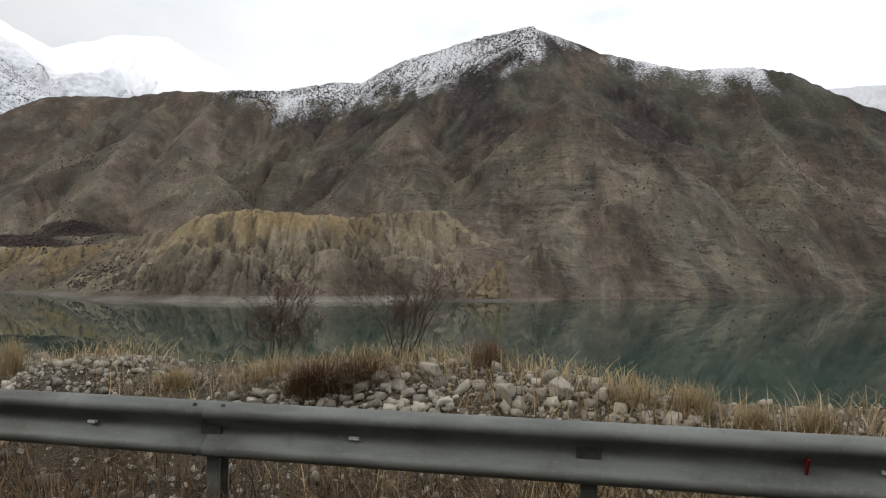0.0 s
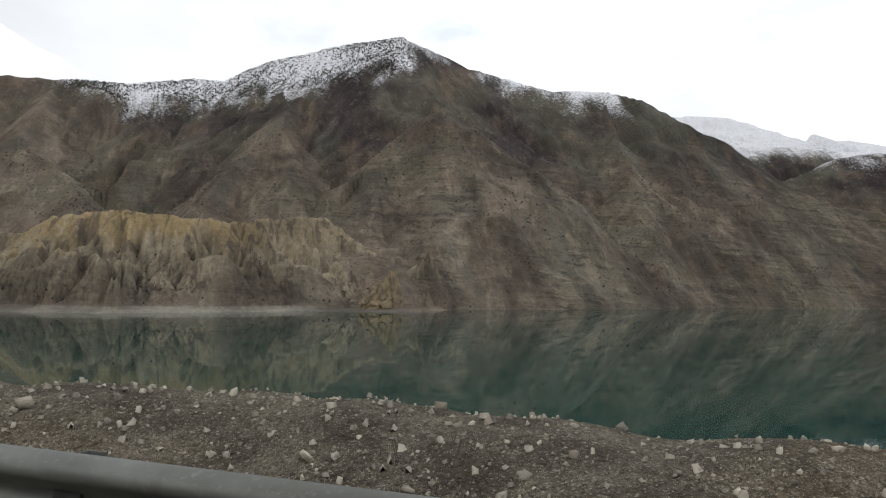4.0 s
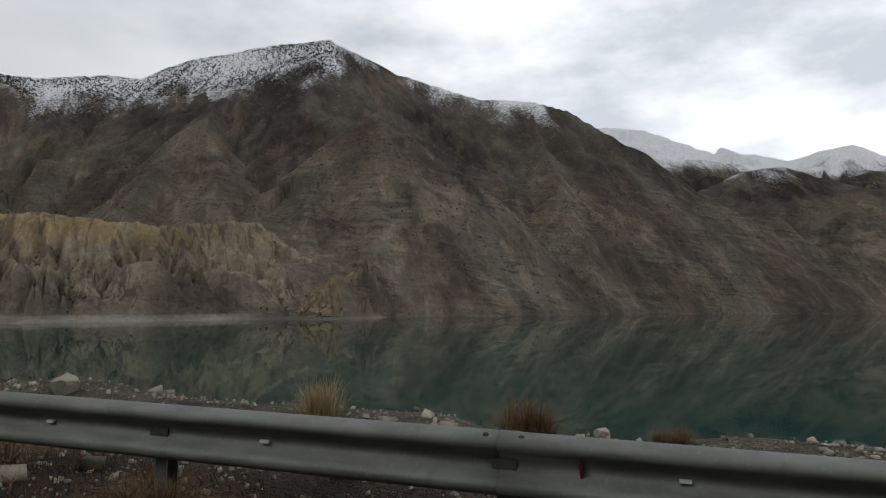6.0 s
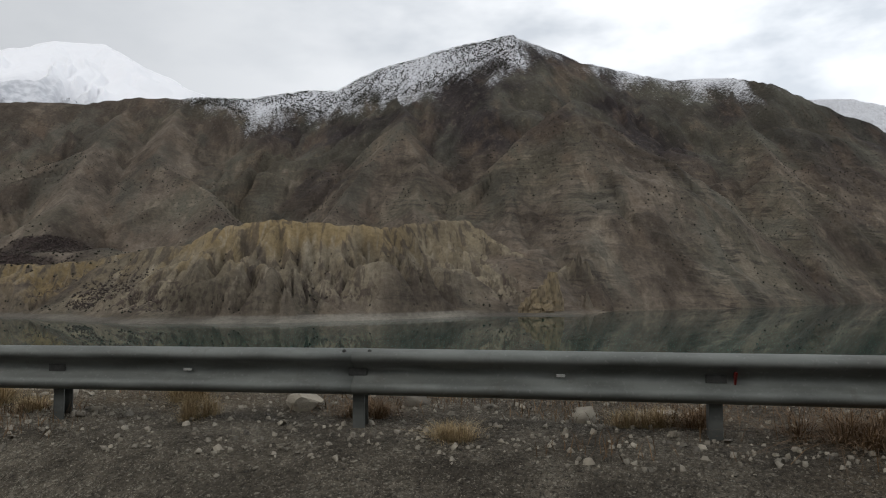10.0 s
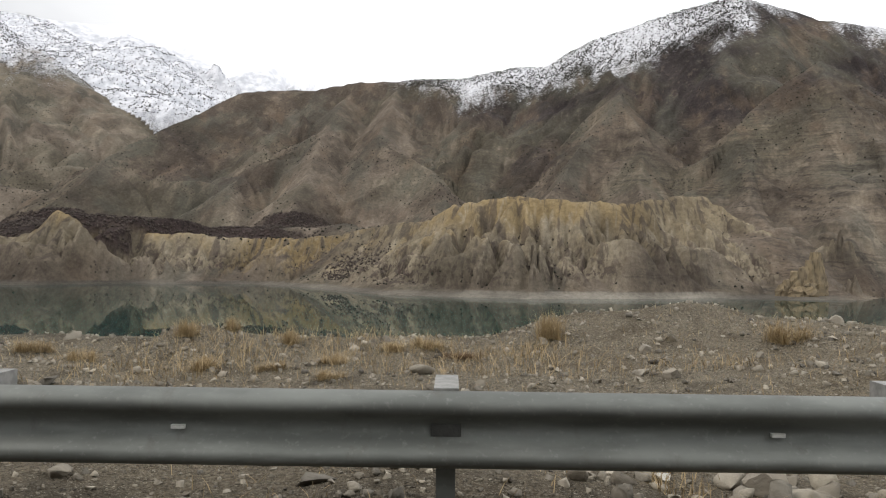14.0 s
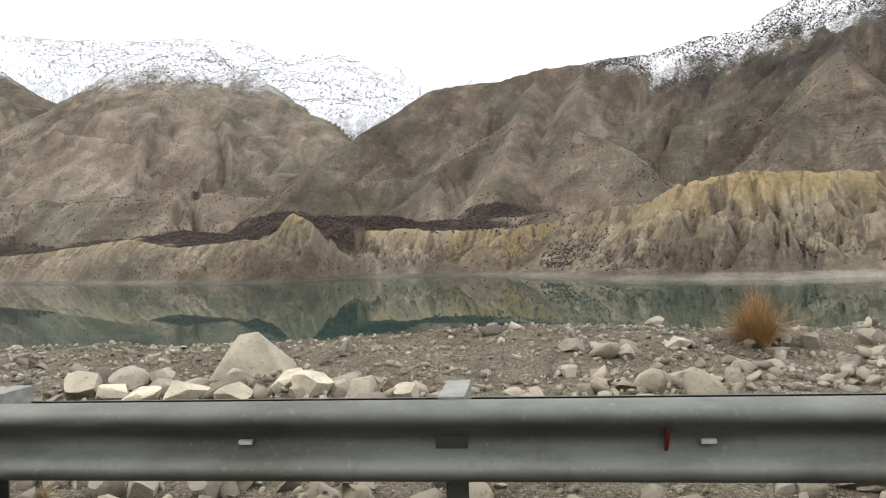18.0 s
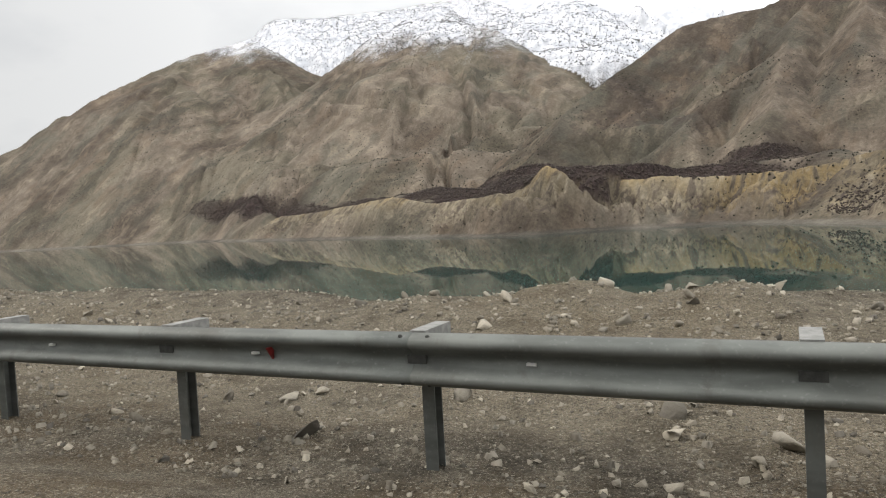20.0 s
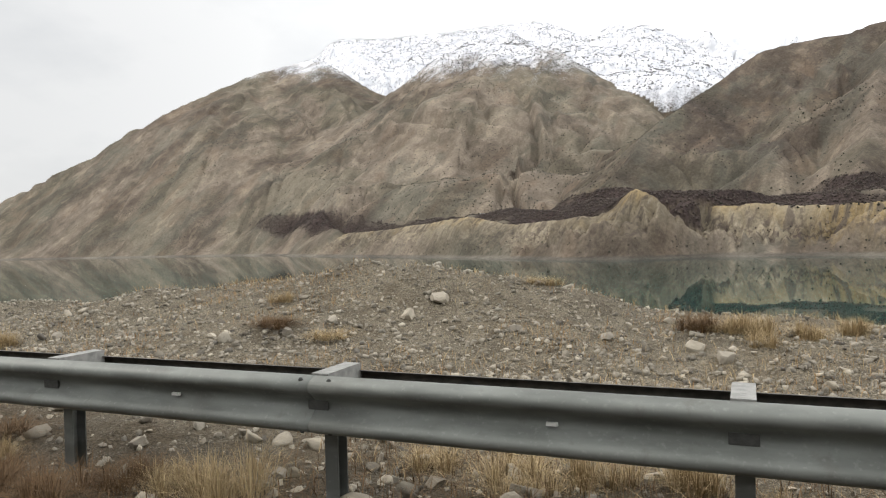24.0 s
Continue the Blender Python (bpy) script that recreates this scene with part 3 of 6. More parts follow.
def raw_ground(x, y):
    """Height of the far shore before running water has cut it, and how much of it is badland, thicket and snow."""
    s = y - np.interp(x, [p[0] for p in SHORE], [p[1] for p in SHORE]) + 14 * fbm(x / 60, y / 60, 3, 5)
    base = np.where(s < 0, LAKE_Z + 0.35 * s, LAKE_Z + np.minimum(s, 22) * 0.16 + np.clip(s - 22, 0, 160) * 0.42)
    base = np.maximum(base, LAKE_Z - 12)
    z, drop = base.copy(), np.full(x.shape, 60.0)
    far = (x, y)
    x, y = x + 14 * fbm(x / 110, y / 110, 3, 50), y + 14 * fbm(x / 110, y / 110, 3, 51)
    tone, line = np.full(x.shape, 0.7), np.full(x.shape, 900.0)
    for k, (crest, slope, gully, wave, flat, shade, snow_at) in enumerate(RIDGES):
        h, fall, hollow = rock_ridge(x, y, crest, slope, gully, wave, flat, 10 * k + 1)
        if snow_at in (350, 380):
            h = h - np.maximum(0, 2000 - y) * 0.6
        win = step(-8, 8, h - z)
        tone, line = tone + (shade - tone) * win, line + (snow_at - line) * (h > z)
        drop = np.where(h > z, fall, drop)
        if k == 0:
            lee = h + fall - np.interp(x, [205, 225, 300, 335, 400, 560, 640, 668, 680], [75, 45, 12, 4, 26, 36, 52, 40, -60])
            line = np.where(h > base, np.where(x > 205, lee, 392 + (x + 217) * 0.2), line)
        if snow_at == 431:
            line = np.where(h > z, np.interp(x, [-620, -540, -450, -396, -345, -230], [500, 432, 424, 362, 392, 398]), line)
        soft = 5 * np.clip(drop / 90, 0, 1) * (h > base)
        z = np.where(h > base, 0.5 * (z + h + np.sqrt((z - h) ** 2 + soft ** 2)), z)
    fade = step(5, 70, s)
    x, y = far
    beach = step(95, 60, x)
    foot = LAKE_Z + np.clip(s, -30, 22) * (0.17 + 0.7 * (1 - beach)) + np.clip(s - 22, 0, None) * 0.95
    z = np.minimum(z, foot)
    bad, wash = np.zeros_like(z), np.zeros_like(z)
    for k, (crest, slope, gully, wave, flat) in enumerate(BADLANDS):
        h, fall, hollow = rock_ridge(x, y, crest, slope, gully, wave, flat, 400 + 10 * k)
        wash = np.where(h > z, hollow, wash)
        h = np.minimum(h, LAKE_Z + np.clip(s, -30, 14) * 0.2 + np.clip(s - 14, 0, None) * 1.9)
        bad = np.maximum(bad, step(-3, 3, h - z) * step(-24, -18, h))
        z = np.maximum(z, h)
    # the clay apron between the two bluffs
    bad = np.maximum(bad, step(58, 34, z) * step(-430, -400, x) * step(-235, -270, x) * step(-24, -18, z))
    # creases and ledges on the slopes, none on the crests
    rough = fade * (1 - 0.85 * bad) * np.clip(drop / 70, 0.06, 1)
    wx, wy = x + 30 * fbm(x / 150, y / 150, 2, 64), y + 30 * fbm(x / 150, y / 150, 2, 65)
    crease = sum(a * np.abs(2 * vnoise(wx / w, wy / w, 66 + i) - 1) for i, (w, a) in enumerate(((170, 18), (75, 9), (34, 4), (15, 1.6))))
    ledge = 2.2 * np.abs(np.sin(z * 0.16 + x * 0.012 + 2 * fbm(x / 120, y / 120, 2, 61))) * step(250, 120, z) * step(-150, 50, x)
    z = z + rough * (crease - 14 + ledge)
    z = np.where(s < 5, np.minimum(z, LAKE_Z + 0.17 * np.maximum(s, -60)), z)
    tone = np.clip(tone + 0.3 * step(330, 120, z) * (tone < 0.4) + 0.22 * fbm(x / 160, y / 160, 3, 82), 0, 1)
    tone = np.clip(tone - 0.45 * step(215, 330, z + 40 * fbm(x / 140, y / 140, 3, 83)) * step(-420, -250, x), 0, 1)
    top_edge = np.interp(x, [-1900, -1350, -1100], [100, 130, 290])
    bench = step(60, 90, s) * (1 - step(top_edge, top_edge + 60, s)) * (1 - bad) * step(-430, -560, x) * step(-2000, -1750, x)
    thicket = bench * step(-0.6, -0.35, fbm(x / 130, y / 45, 3, 70)) * (z < 75)
    guard = np.clip((drop - 6) / 60, 0, 1) * fade
    return z, bad * fade, thicket, tone, line, beach, wash, guard


def heap_push(heap, item):
    """Adds to a binary heap, smallest first."""
    i = len(heap)
    heap.append(item)
    while i and heap[(i - 1) >> 1] > item:
        heap[i] = heap[(i - 1) >> 1]
        i = (i - 1) >> 1
    heap[i] = item


def heap_pop(heap):
    top, item = heap[0], heap.pop()
    n = len(heap)
    if n:
        i, c = 0, 1
        while c < n:
            if c + 1 < n and heap[c + 1] < heap[c]:
                c += 1
            if heap[c] >= item:
                break
            heap[i] = heap[c]
            i, c = c, 2 * c + 1
        heap[i] = item
    return top


def carve(x0, x1, y0, y1, cell, rounds, power, badland):
    """Cuts a branching net of gullies: water runs downhill cell by cell and lowers its bed."""
    xs, ys = np.arange(x0, x1, cell), np.arange(y0, y1, cell)
    X, Y = np.meshgrid(xs, ys, indexing="ij")
    z, bad, _, _, _, _, _, guard = raw_ground(X, Y)
    start = z.copy()
    nx, ny = z.shape
    k = power * (bad if badland else guard * (1 - bad))
    k = k * np.interp(X, [-2500, -1100, -900, -300, 0, 120, 500, 900], [0.45, 0.45, 0.5, 0.5, 0.7, 0.3, 0.3, 0.5])
    if badland:
        k = k * np.interp(X, [-1300, -900, -600, -340, -300], [1.0, 1.0, 1.2, 1.2, 1.0])
    k = (k * (z > LAKE_Z + 3)).ravel().tolist()
    rng = np.random.default_rng(3)
    area = None
    for _ in range(rounds):
        zz = (z + rng.uniform(0, 0.12 * cell, z.shape)).ravel().tolist()
        n = nx * ny
        seen, rcv, order, heap = bytearray(n), [0] * n, [], []
        rim = [i for i in range(n) if i % ny in (0, ny - 1) or i < ny or i >= n - ny]
        for i in rim:
            seen[i], rcv[i] = 1, i
            heap.append((zz[i], i))
        heap.sort()
        while heap:
            level, i = heap_pop(heap)
            order.append(i)
            edge = i % ny in (0, ny - 1)
            for j in (i - 1, i + 1, i - ny, i + ny, i - ny - 1, i - ny + 1, i + ny - 1, i + ny + 1):
                if 0 <= j < n and not seen[j] and not (edge and abs(j % ny - i % ny) > 1):
                    seen[j], rcv[j] = 1, i
                    heap_push(heap, (max(zz[j], level), j))
        area = [1.0] * n
        for i in reversed(order):
            if rcv[i] != i:
                area[rcv[i]] += area[i]
        out = z.ravel().tolist()
        for i in order:
            r = rcv[i]
            if r != i and out[i] > out[r]:
                f = k[i] * min(area[i], 900.0) ** 0.5
                out[i] = (out[i] + f * out[r]) / (1 + f)
        z = np.array(out).reshape(nx, ny)
    cut = z - start
    if badland:
        cut = 0.56 * cut + 0.11 * sum(np.roll(cut, s, a) for s in (-1, 1) for a in (0, 1))
    flow = np.log2(np.array(area)).reshape(nx, ny)
    return x0, y0, cell, cut, flow


def sample(grid, x, y):
    """Reads a carved grid between its cells, nothing outside."""
    x0, y0, cell, cut, flow = grid
    u, v = (x - x0) / cell, (y - y0) / cell
    inside = (u >= 1) & (v >= 1) & (u < cut.shape[0] - 2) & (v < cut.shape[1] - 2)
    u, v = np.where(inside, u, 1.0), np.where(inside, v, 1.0)
    i, j = u.astype(int), v.astype(int)
    a, b = u - i, v - j
    out = [(g[i, j] * (1 - a) + g[i + 1, j] * a) * (1 - b) + (g[i, j + 1] * (1 - a) + g[i + 1, j + 1] * a) * b for g in (cut, flow)]
    return out[0] * inside, out[1] * inside


MOUNTAIN_CUT = carve(-2760, 1560, 620, 1960, 7.0, 4, 0.036, False)
BADLAND_CUT = carve(-1740, 70, 570, 960, 2.6, 3, 0.75, True)


def far_ground(x, y):
    """The far shore as it stands, cut by its gullies."""
    z, bad, thicket, tone, line, beach, wash, guard = raw_ground(x, y)
    cut, flow = sample(MOUNTAIN_CUT, x, y)
    cut2, flow2 = sample(BADLAND_CUT, x, y)
    z = z + cut * (1 - bad) + cut2 * bad
    wash = flow * (1 - bad) + flow2 * bad
    return z, bad, thicket, tone, line, beach, wash


def far_shore():
    a = np.radians(np.linspace(-64, 86, 1080))
    r = 520 * np.exp(np.linspace(0, math.log(4350 / 520), 440))
    A, R = np.meshgrid(a, r, indexing="ij")
    x, y = -130 - np.sin(A) * R, 40 + np.cos(A) * R
    z, bad, thicket, tone, line, beach, wash = far_ground(x, y)
    snow = 0.5 + (z - line) / np.interp(x, [-1300, -1000], [340, 220]) + np.interp(x, [-1300, -1000], [0.16, 0.3]) * fbm(x / 70, y / 70, 4, 80)
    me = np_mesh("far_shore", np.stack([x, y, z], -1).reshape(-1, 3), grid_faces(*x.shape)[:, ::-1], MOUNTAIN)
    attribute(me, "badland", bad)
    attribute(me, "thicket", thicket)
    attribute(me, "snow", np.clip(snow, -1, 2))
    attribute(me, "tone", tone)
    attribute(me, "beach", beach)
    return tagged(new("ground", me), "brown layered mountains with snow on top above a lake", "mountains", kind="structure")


far_shore()


def far_trees(name, count, box_xy, z_range, size, density, seed, label, where=""):
    """Small far conifers and bushes as one mesh: squat five-sided crowns."""
    rng = np.random.default_rng(seed)
    x, y = rng.uniform(box_xy[0], box_xy[1], count * 4), rng.uniform(box_xy[2], box_xy[3], count * 4)
    z, bad, thicket, tone, line, beach, wash = far_ground(x, y)
    place = {"snow": (z > line - 8) & (x < 215), "thicket": thicket > 0.4, "gully": (bad > 0.5) & (wash + rng.uniform(-1.2, 1.2, len(x)) > 3.6), "": thicket < 2}[where]
    keep = (z > z_range[0]) & (z < z_range[1]) & place & ((0.8 if seed == 8 else 1.0) * fbm(x / 120, y / 120, 3, seed) + rng.uniform(-0.6, 0.6, len(x)) > density)
    x, y, z = x[keep][:count], y[keep][:count], z[keep][:count]
    n = len(x)
    h = rng.uniform(*size, n)
    ang = np.arange(5) * 2 * math.pi / 5
    r = h[:, None] * rng.uniform(0.45, 0.85, (n, 5))
    ring = np.stack([x[:, None] + np.cos(ang) * r, y[:, None] + np.sin(ang) * r, z[:, None] + h[:, None] * rng.uniform(0.1, 0.35, (n, 5))], -1)
    top = np.stack([x + rng.normal(0, 0.1, n) * h, y, z + h], -1)[:, None]
    low = np.stack([x, y, z - 0.6], -1)[:, None]
    v = np.concatenate([ring, top, low], 1).reshape(-1, 3)
    f = np.array([(i, (i + 1) % 5, 5) for i in range(5)] + [((i + 1) % 5, i, 6) for i in range(5)])
    faces = (np.arange(n)[:, None, None] * 7 + f[None]).reshape(-1, 3)
    tagged(new(name, np_mesh(name, v, faces, THICKET if where in ("thicket", "gully") else CONIFER if seed == 8 else TREE_DARK, False)), label, "trees", kind="stuff")


far_trees("juniper_trees", 9000, (-620, 230, 1480, 1800), (330, 600), (1.3, 3.0), -0.1, 7, "dark junipers dotted over snowy slopes", "snow")
far_trees("conifer_trees", 20000, (-3150, -1200, 1500, 2720), (430, 1050), (2.0, 4.2), -0.4, 8, "dark conifers dotted over snowy slopes", "snow")
far_trees("thicket_bushes", 14000, (-2000, -430, 740, 1250), (-20, 75), (1.4, 3.0), -0.9, 13, "dense dark brown thicket on the bench above the badlands", "thicket")
far_trees("gully_bushes", 9000, (-1300, 60, 640, 900), (-24, 38), (0.9, 2.2), -0.9, 14, "dark bushes growing in the badland gullies", "gully")
far_trees("scrub_bushes", 3200, (-1000, 900, 860, 1400), (-10, 400), (0.9, 2.6), 0.3, 9, "sparse dark bushes on brown slopes")
far_trees("scrub_bushes", 4500, (-2400, -1000, 900, 1800), (20, 540), (1.0, 2.8), 0.2, 10, "sparse dark bushes on tan slopes")
far_trees("shore_bushes", 1200, (-1000, 20, 590, 860), (-20, -5), (0.8, 2.2), 0.1, 11, "brown bushes along the far shore")

# ---------- lake ----------
bm = bmesh.new()
lake_rim = [(-4400, 4400), (-4400, -60), (-900, -60), (-300, 20), (60, 20), (900, -60), (3800, -60), (3800, 4400)]
bm.faces.new([bm.verts.new((x, y, LAKE_Z)) for x, y in lake_rim])
lake = part("water", bm, WATER)
tagged(lake, "still dark teal reservoir water mirroring the mountains", "water", kind="structure")

# ---------- road side: one sheet along the rail ----------
RAIL = [
    (-36, 35.45, -1.99, -0.71),
    (-18, 18.04, -0.08, -0.71),
    (0, 0.87, 3.43, -0.71),
    (12, -10.53, 6.14, -0.69),
    (24, -21.84, 9.32, -0.61),
    (60, -53.02, 25.58, -0.61),
    (71, -62.40, 32.90, -0.64),
    (83, -71.92, 40.24, -0.65),
    (95, -82.02, 47.09, -0.52),
    (107, -93.15, 52.46, -0.46),
    (143, -129.50, 60.01, -0.42),
    (155, -141.77, 59.17, -0.54),
    (167, -153.78, 57.25, -0.50),
    (178, -165.71, 55.20, -0.54),
    (190, -177.37, 52.21, -0.48),
    (202, -188.88, 48.95, -0.57),
    (214, -200.18, 45.10, -0.54),
    (226, -211.68, 41.88, -0.62),
    (262, -245.72, 30.51, -0.61),
    (274, -256.67, 25.66, -0.66),
    (286, -267.68, 20.98, -0.69),
    (303, -284.02, 13.57, -0.69),
    (321, -300.14, 5.67, -0.69),
]



def spline(xs, ys):
    """A natural cubic spline through the rows."""
    xs, ys = np.array(xs, float), np.array(ys, float)
    n, h = len(xs), np.diff(xs)
    M, b = np.zeros((n, n)), np.zeros(n)
    M[0, 0] = M[-1, -1] = 1
    for i in range(1, n - 1):
        M[i, i - 1], M[i, i], M[i, i + 1] = h[i - 1], 2 * (h[i - 1] + h[i]), h[i]
        b[i] = 6 * ((ys[i + 1] - ys[i]) / h[i] - (ys[i] - ys[i - 1]) / h[i - 1])
    k = np.linalg.solve(M, b)

    def at(x):
        x = np.asarray(x, float)
        i = np.clip(np.searchsorted(xs, x) - 1, 0, n - 2)
        d = x - xs[i]
        v = ys[i] + d * ((ys[i + 1] - ys[i]) / h[i] - h[i] * (2 * k[i] + k[i + 1]) / 6) + d ** 2 * k[i] / 2 + d ** 3 * (k[i + 1] - k[i]) / (6 * h[i])
        return v
    return at


rail_x, rail_y, rail_z = (spline([r[0] for r in RAIL], [r[k] for r in RAIL]) for k in (1, 2, 3))


def rail_dir(s):
    dx, dy = rail_x(s + 0.5) - rail_x(s - 0.5), rail_y(s + 0.5) - rail_y(s - 0.5)
    n = np.hypot(dx, dy)
    return dx / n, dy / n


def beside(s, d):
    """The place d metres beyond the rail (towards the lake) at s metres along it."""
    tx, ty = rail_dir(s)
    return rail_x(s) + ty * d, rail_y(s) - tx * d


# along the drive: rail height over the ground, distance and height of the bank's edge
S_KEYS = [-36, 0, 12, 16, 24, 36, 60, 72, 83, 95, 107, 125, 143, 155, 160, 167, 178, 190, 202, 214, 226, 244, 262, 274, 286, 300, 321]
LIFT = [0.6, 0.6, 0.62, 0.62, 0.6, 0.55, 0.55, 0.55, 0.55, 0.5, 0.53, 0.53, 0.54, 0.62, 0.66, 0.68, 0.72, 0.75, 0.78, 0.72, 0.75, 0.85, 0.9, 0.8, 0.75, 0.75, 0.75]
EDGE = [2.2, 2.0, 1.8, 2.2, 2.3, 2.0, 1.8, 2.0, 1.9, 2.3, 2.0, 2.2, 2.6, 4.6, 7.6, 7.0, 5.6, 6.0, 6.5, 6.0, 5.6, 6.0, 6.8, 7.6, 7.0, 6.5, 6.5]
EDGE_Z = [-1.1, -0.95, -0.75, -1.25, -1.12, -0.72, -0.7, -1.1, -0.95, -0.75, -0.68, -0.8, -0.95, -0.98, -0.98, -1.02, -1.15, -1.02, -1.0, -0.98, -1.25, -1.15, -1.05, -1.15, -1.12, -1.05, -1.05]
# heaps of gravel: along, beyond the rail, height, half width, half depth
HEAPS = [(1.2, 1.8, 0.2, 1.3, 0.9), (4.7, 1.6, 0.12, 0.9, 0.8), (13.0, 1.6, 0.25, 1.8, 1.0), (64.0, 1.7, 0.14, 2.2, 1.0), (76, 1.8, 0.15, 2.0, 1.0), (88, 2.0, 0.2, 2.2, 1.0), (97.5, 2.6, 0.38, 2.0, 1.4),
         (159.5, 4.0, 0.65, 3.6, 2.0), (163.5, 6.6, 0.4, 2.4, 1.5), (195, 6.2, 0.12, 3.0, 1.4), (203, 6.8, 0.08, 2.5, 1.5),
         (229.5, 5.8, 0.1, 1.6, 1.2), (291.2, 6.6, 0.62, 2.8, 2.2)]


def near_ground(s, d):
    """Height of the road side at s along and d beyond the rail."""
    lift, edge, top = (np.interp(s, S_KEYS, k) for k in (LIFT, EDGE, EDGE_Z))
    edge = edge + 0.5 * fbm(s / 3.0, s * 0, 3, 90)
    foot = rail_z(s) - lift
    x = np.clip(d / np.maximum(edge, 0.1), 0, 1)
    z = foot + (top - foot) * step(0.15, 1.0, x)
    for hs, hd, hh, hw, hp in HEAPS:
        z = z + hh * np.exp(-((s - hs) / hw) ** 2 - ((d - hd) / hp) ** 2)
    z = z + 0.09 * fbm(s / 0.9, d / 0.9, 4, 91) * step(-0.7, 0.6, d) + 0.1 * fbm(s / 3.5, d / 2.0, 2, 95) * step(0.3, 1.5, d)
    # small mounds of dumped gravel along the edge
    z = z + (0.6 * np.maximum(fbm(s / 2.2, s * 0 + 3, 3, 97) - 0.05, 0) - 0.05) * np.exp(-((d - edge + 0.7) / 0.8) ** 2) * step(140, 156, s) * (1 - step(206, 209, s) * step(222, 219, s))
    road = rail_z(s) * 0 - 1.22
    z = np.where(d < 0, foot + (road - foot) * step(-0.3, -1.4, d), z)
    over = np.maximum(d - edge - 0.3, 0)
    z = z - over * 0.62 - 0.25 * over ** 2 / (over + 2)
    return np.maximum(z, LAKE_Z - 4)


S0, S1 = -34.0, 318.0
ns = 1500
d_rows = np.concatenate([np.linspace(-1.5, 9.5, 84), 9.5 + np.linspace(0.05, 1, 24) ** 2 * 55])
Sg, Dg = np.meshgrid(np.linspace(S0, S1, ns), d_rows, indexing="ij")
gx, gy = beside(Sg, Dg)
gz = near_ground(Sg, Dg)
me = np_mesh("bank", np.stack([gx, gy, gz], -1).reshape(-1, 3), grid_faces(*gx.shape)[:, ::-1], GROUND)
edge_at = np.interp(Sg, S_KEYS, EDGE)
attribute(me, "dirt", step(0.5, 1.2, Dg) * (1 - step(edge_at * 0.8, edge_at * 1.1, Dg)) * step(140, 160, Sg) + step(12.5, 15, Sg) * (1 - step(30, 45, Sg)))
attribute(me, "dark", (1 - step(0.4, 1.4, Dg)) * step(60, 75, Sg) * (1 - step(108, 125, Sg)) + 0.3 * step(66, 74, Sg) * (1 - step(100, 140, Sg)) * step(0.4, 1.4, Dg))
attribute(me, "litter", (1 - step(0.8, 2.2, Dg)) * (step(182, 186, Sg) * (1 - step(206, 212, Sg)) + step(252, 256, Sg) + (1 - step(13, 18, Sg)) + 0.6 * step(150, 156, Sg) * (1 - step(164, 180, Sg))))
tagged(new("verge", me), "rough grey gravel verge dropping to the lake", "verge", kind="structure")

# road and the hillside behind it
for name, d0, d1, mt, label, cat in (("road", -9.5, -1.5, ASPHALT, "worn grey asphalt road along the lake", "road"),
                                     ("ground", -60.0, -9.5, GROUND, "bare hillside above the road", "hillside")):
    Sr, Dr = np.meshgrid(np.linspace(S0, S1, 240), np.linspace(d0, d1, 12), indexing="ij")
    rx, ry = beside(Sr, Dr)
    rz = -1.22 + 0 * rx if name == "road" else -1.22 + (-9.5 - Dr) * 0.55 + 1.5 * fbm(Sr / 12, Dr / 12, 3, 99) * step(-9.5, -14, Dr)
    tagged(new(name, np_mesh(name, np.stack([rx, ry, rz], -1).reshape(-1, 3), grid_faces(*rx.shape)[:, ::-1], mt)), label, cat, kind="structure")

# the land behind the hillside
steps_back = np.linspace(S0, S1, 200)
order = np.argsort(rail_x(steps_back))
Xb, Ob = np.meshgrid(np.linspace(-1500, 1100, 180), 46 + np.linspace(0, 1, 50) ** 2 * 1500, indexing="ij")
Yb = np.interp(Xb, rail_x(steps_back)[order], rail_y(steps_back)[order]) - Ob
Zb = 9 + np.minimum((Ob - 46) * 0.22, 90) + 10 * fbm(Xb / 120, Yb / 120, 4, 98) * step(60, 160, Ob)
tagged(new("ground", np_mesh("ground", np.stack([Xb, Yb, Zb], -1).reshape(-1, 3), grid_faces(*Xb.shape), GROUND)), "bare slopes above the road", "hillside", kind="structure")


# ---------- guard rail ----------
def frame_at(s, d, z):
    """A pose at s along the rail: x runs back along the road, y towards the lake."""
    tx, ty = rail_dir(s)
    px, py = beside(s, d)
    return Matrix(((-float(tx), float(ty), 0, float(px)), (-float(ty), -float(tx), 0, float(py)), (0, 0, 1, z), (0, 0, 0, 1)))


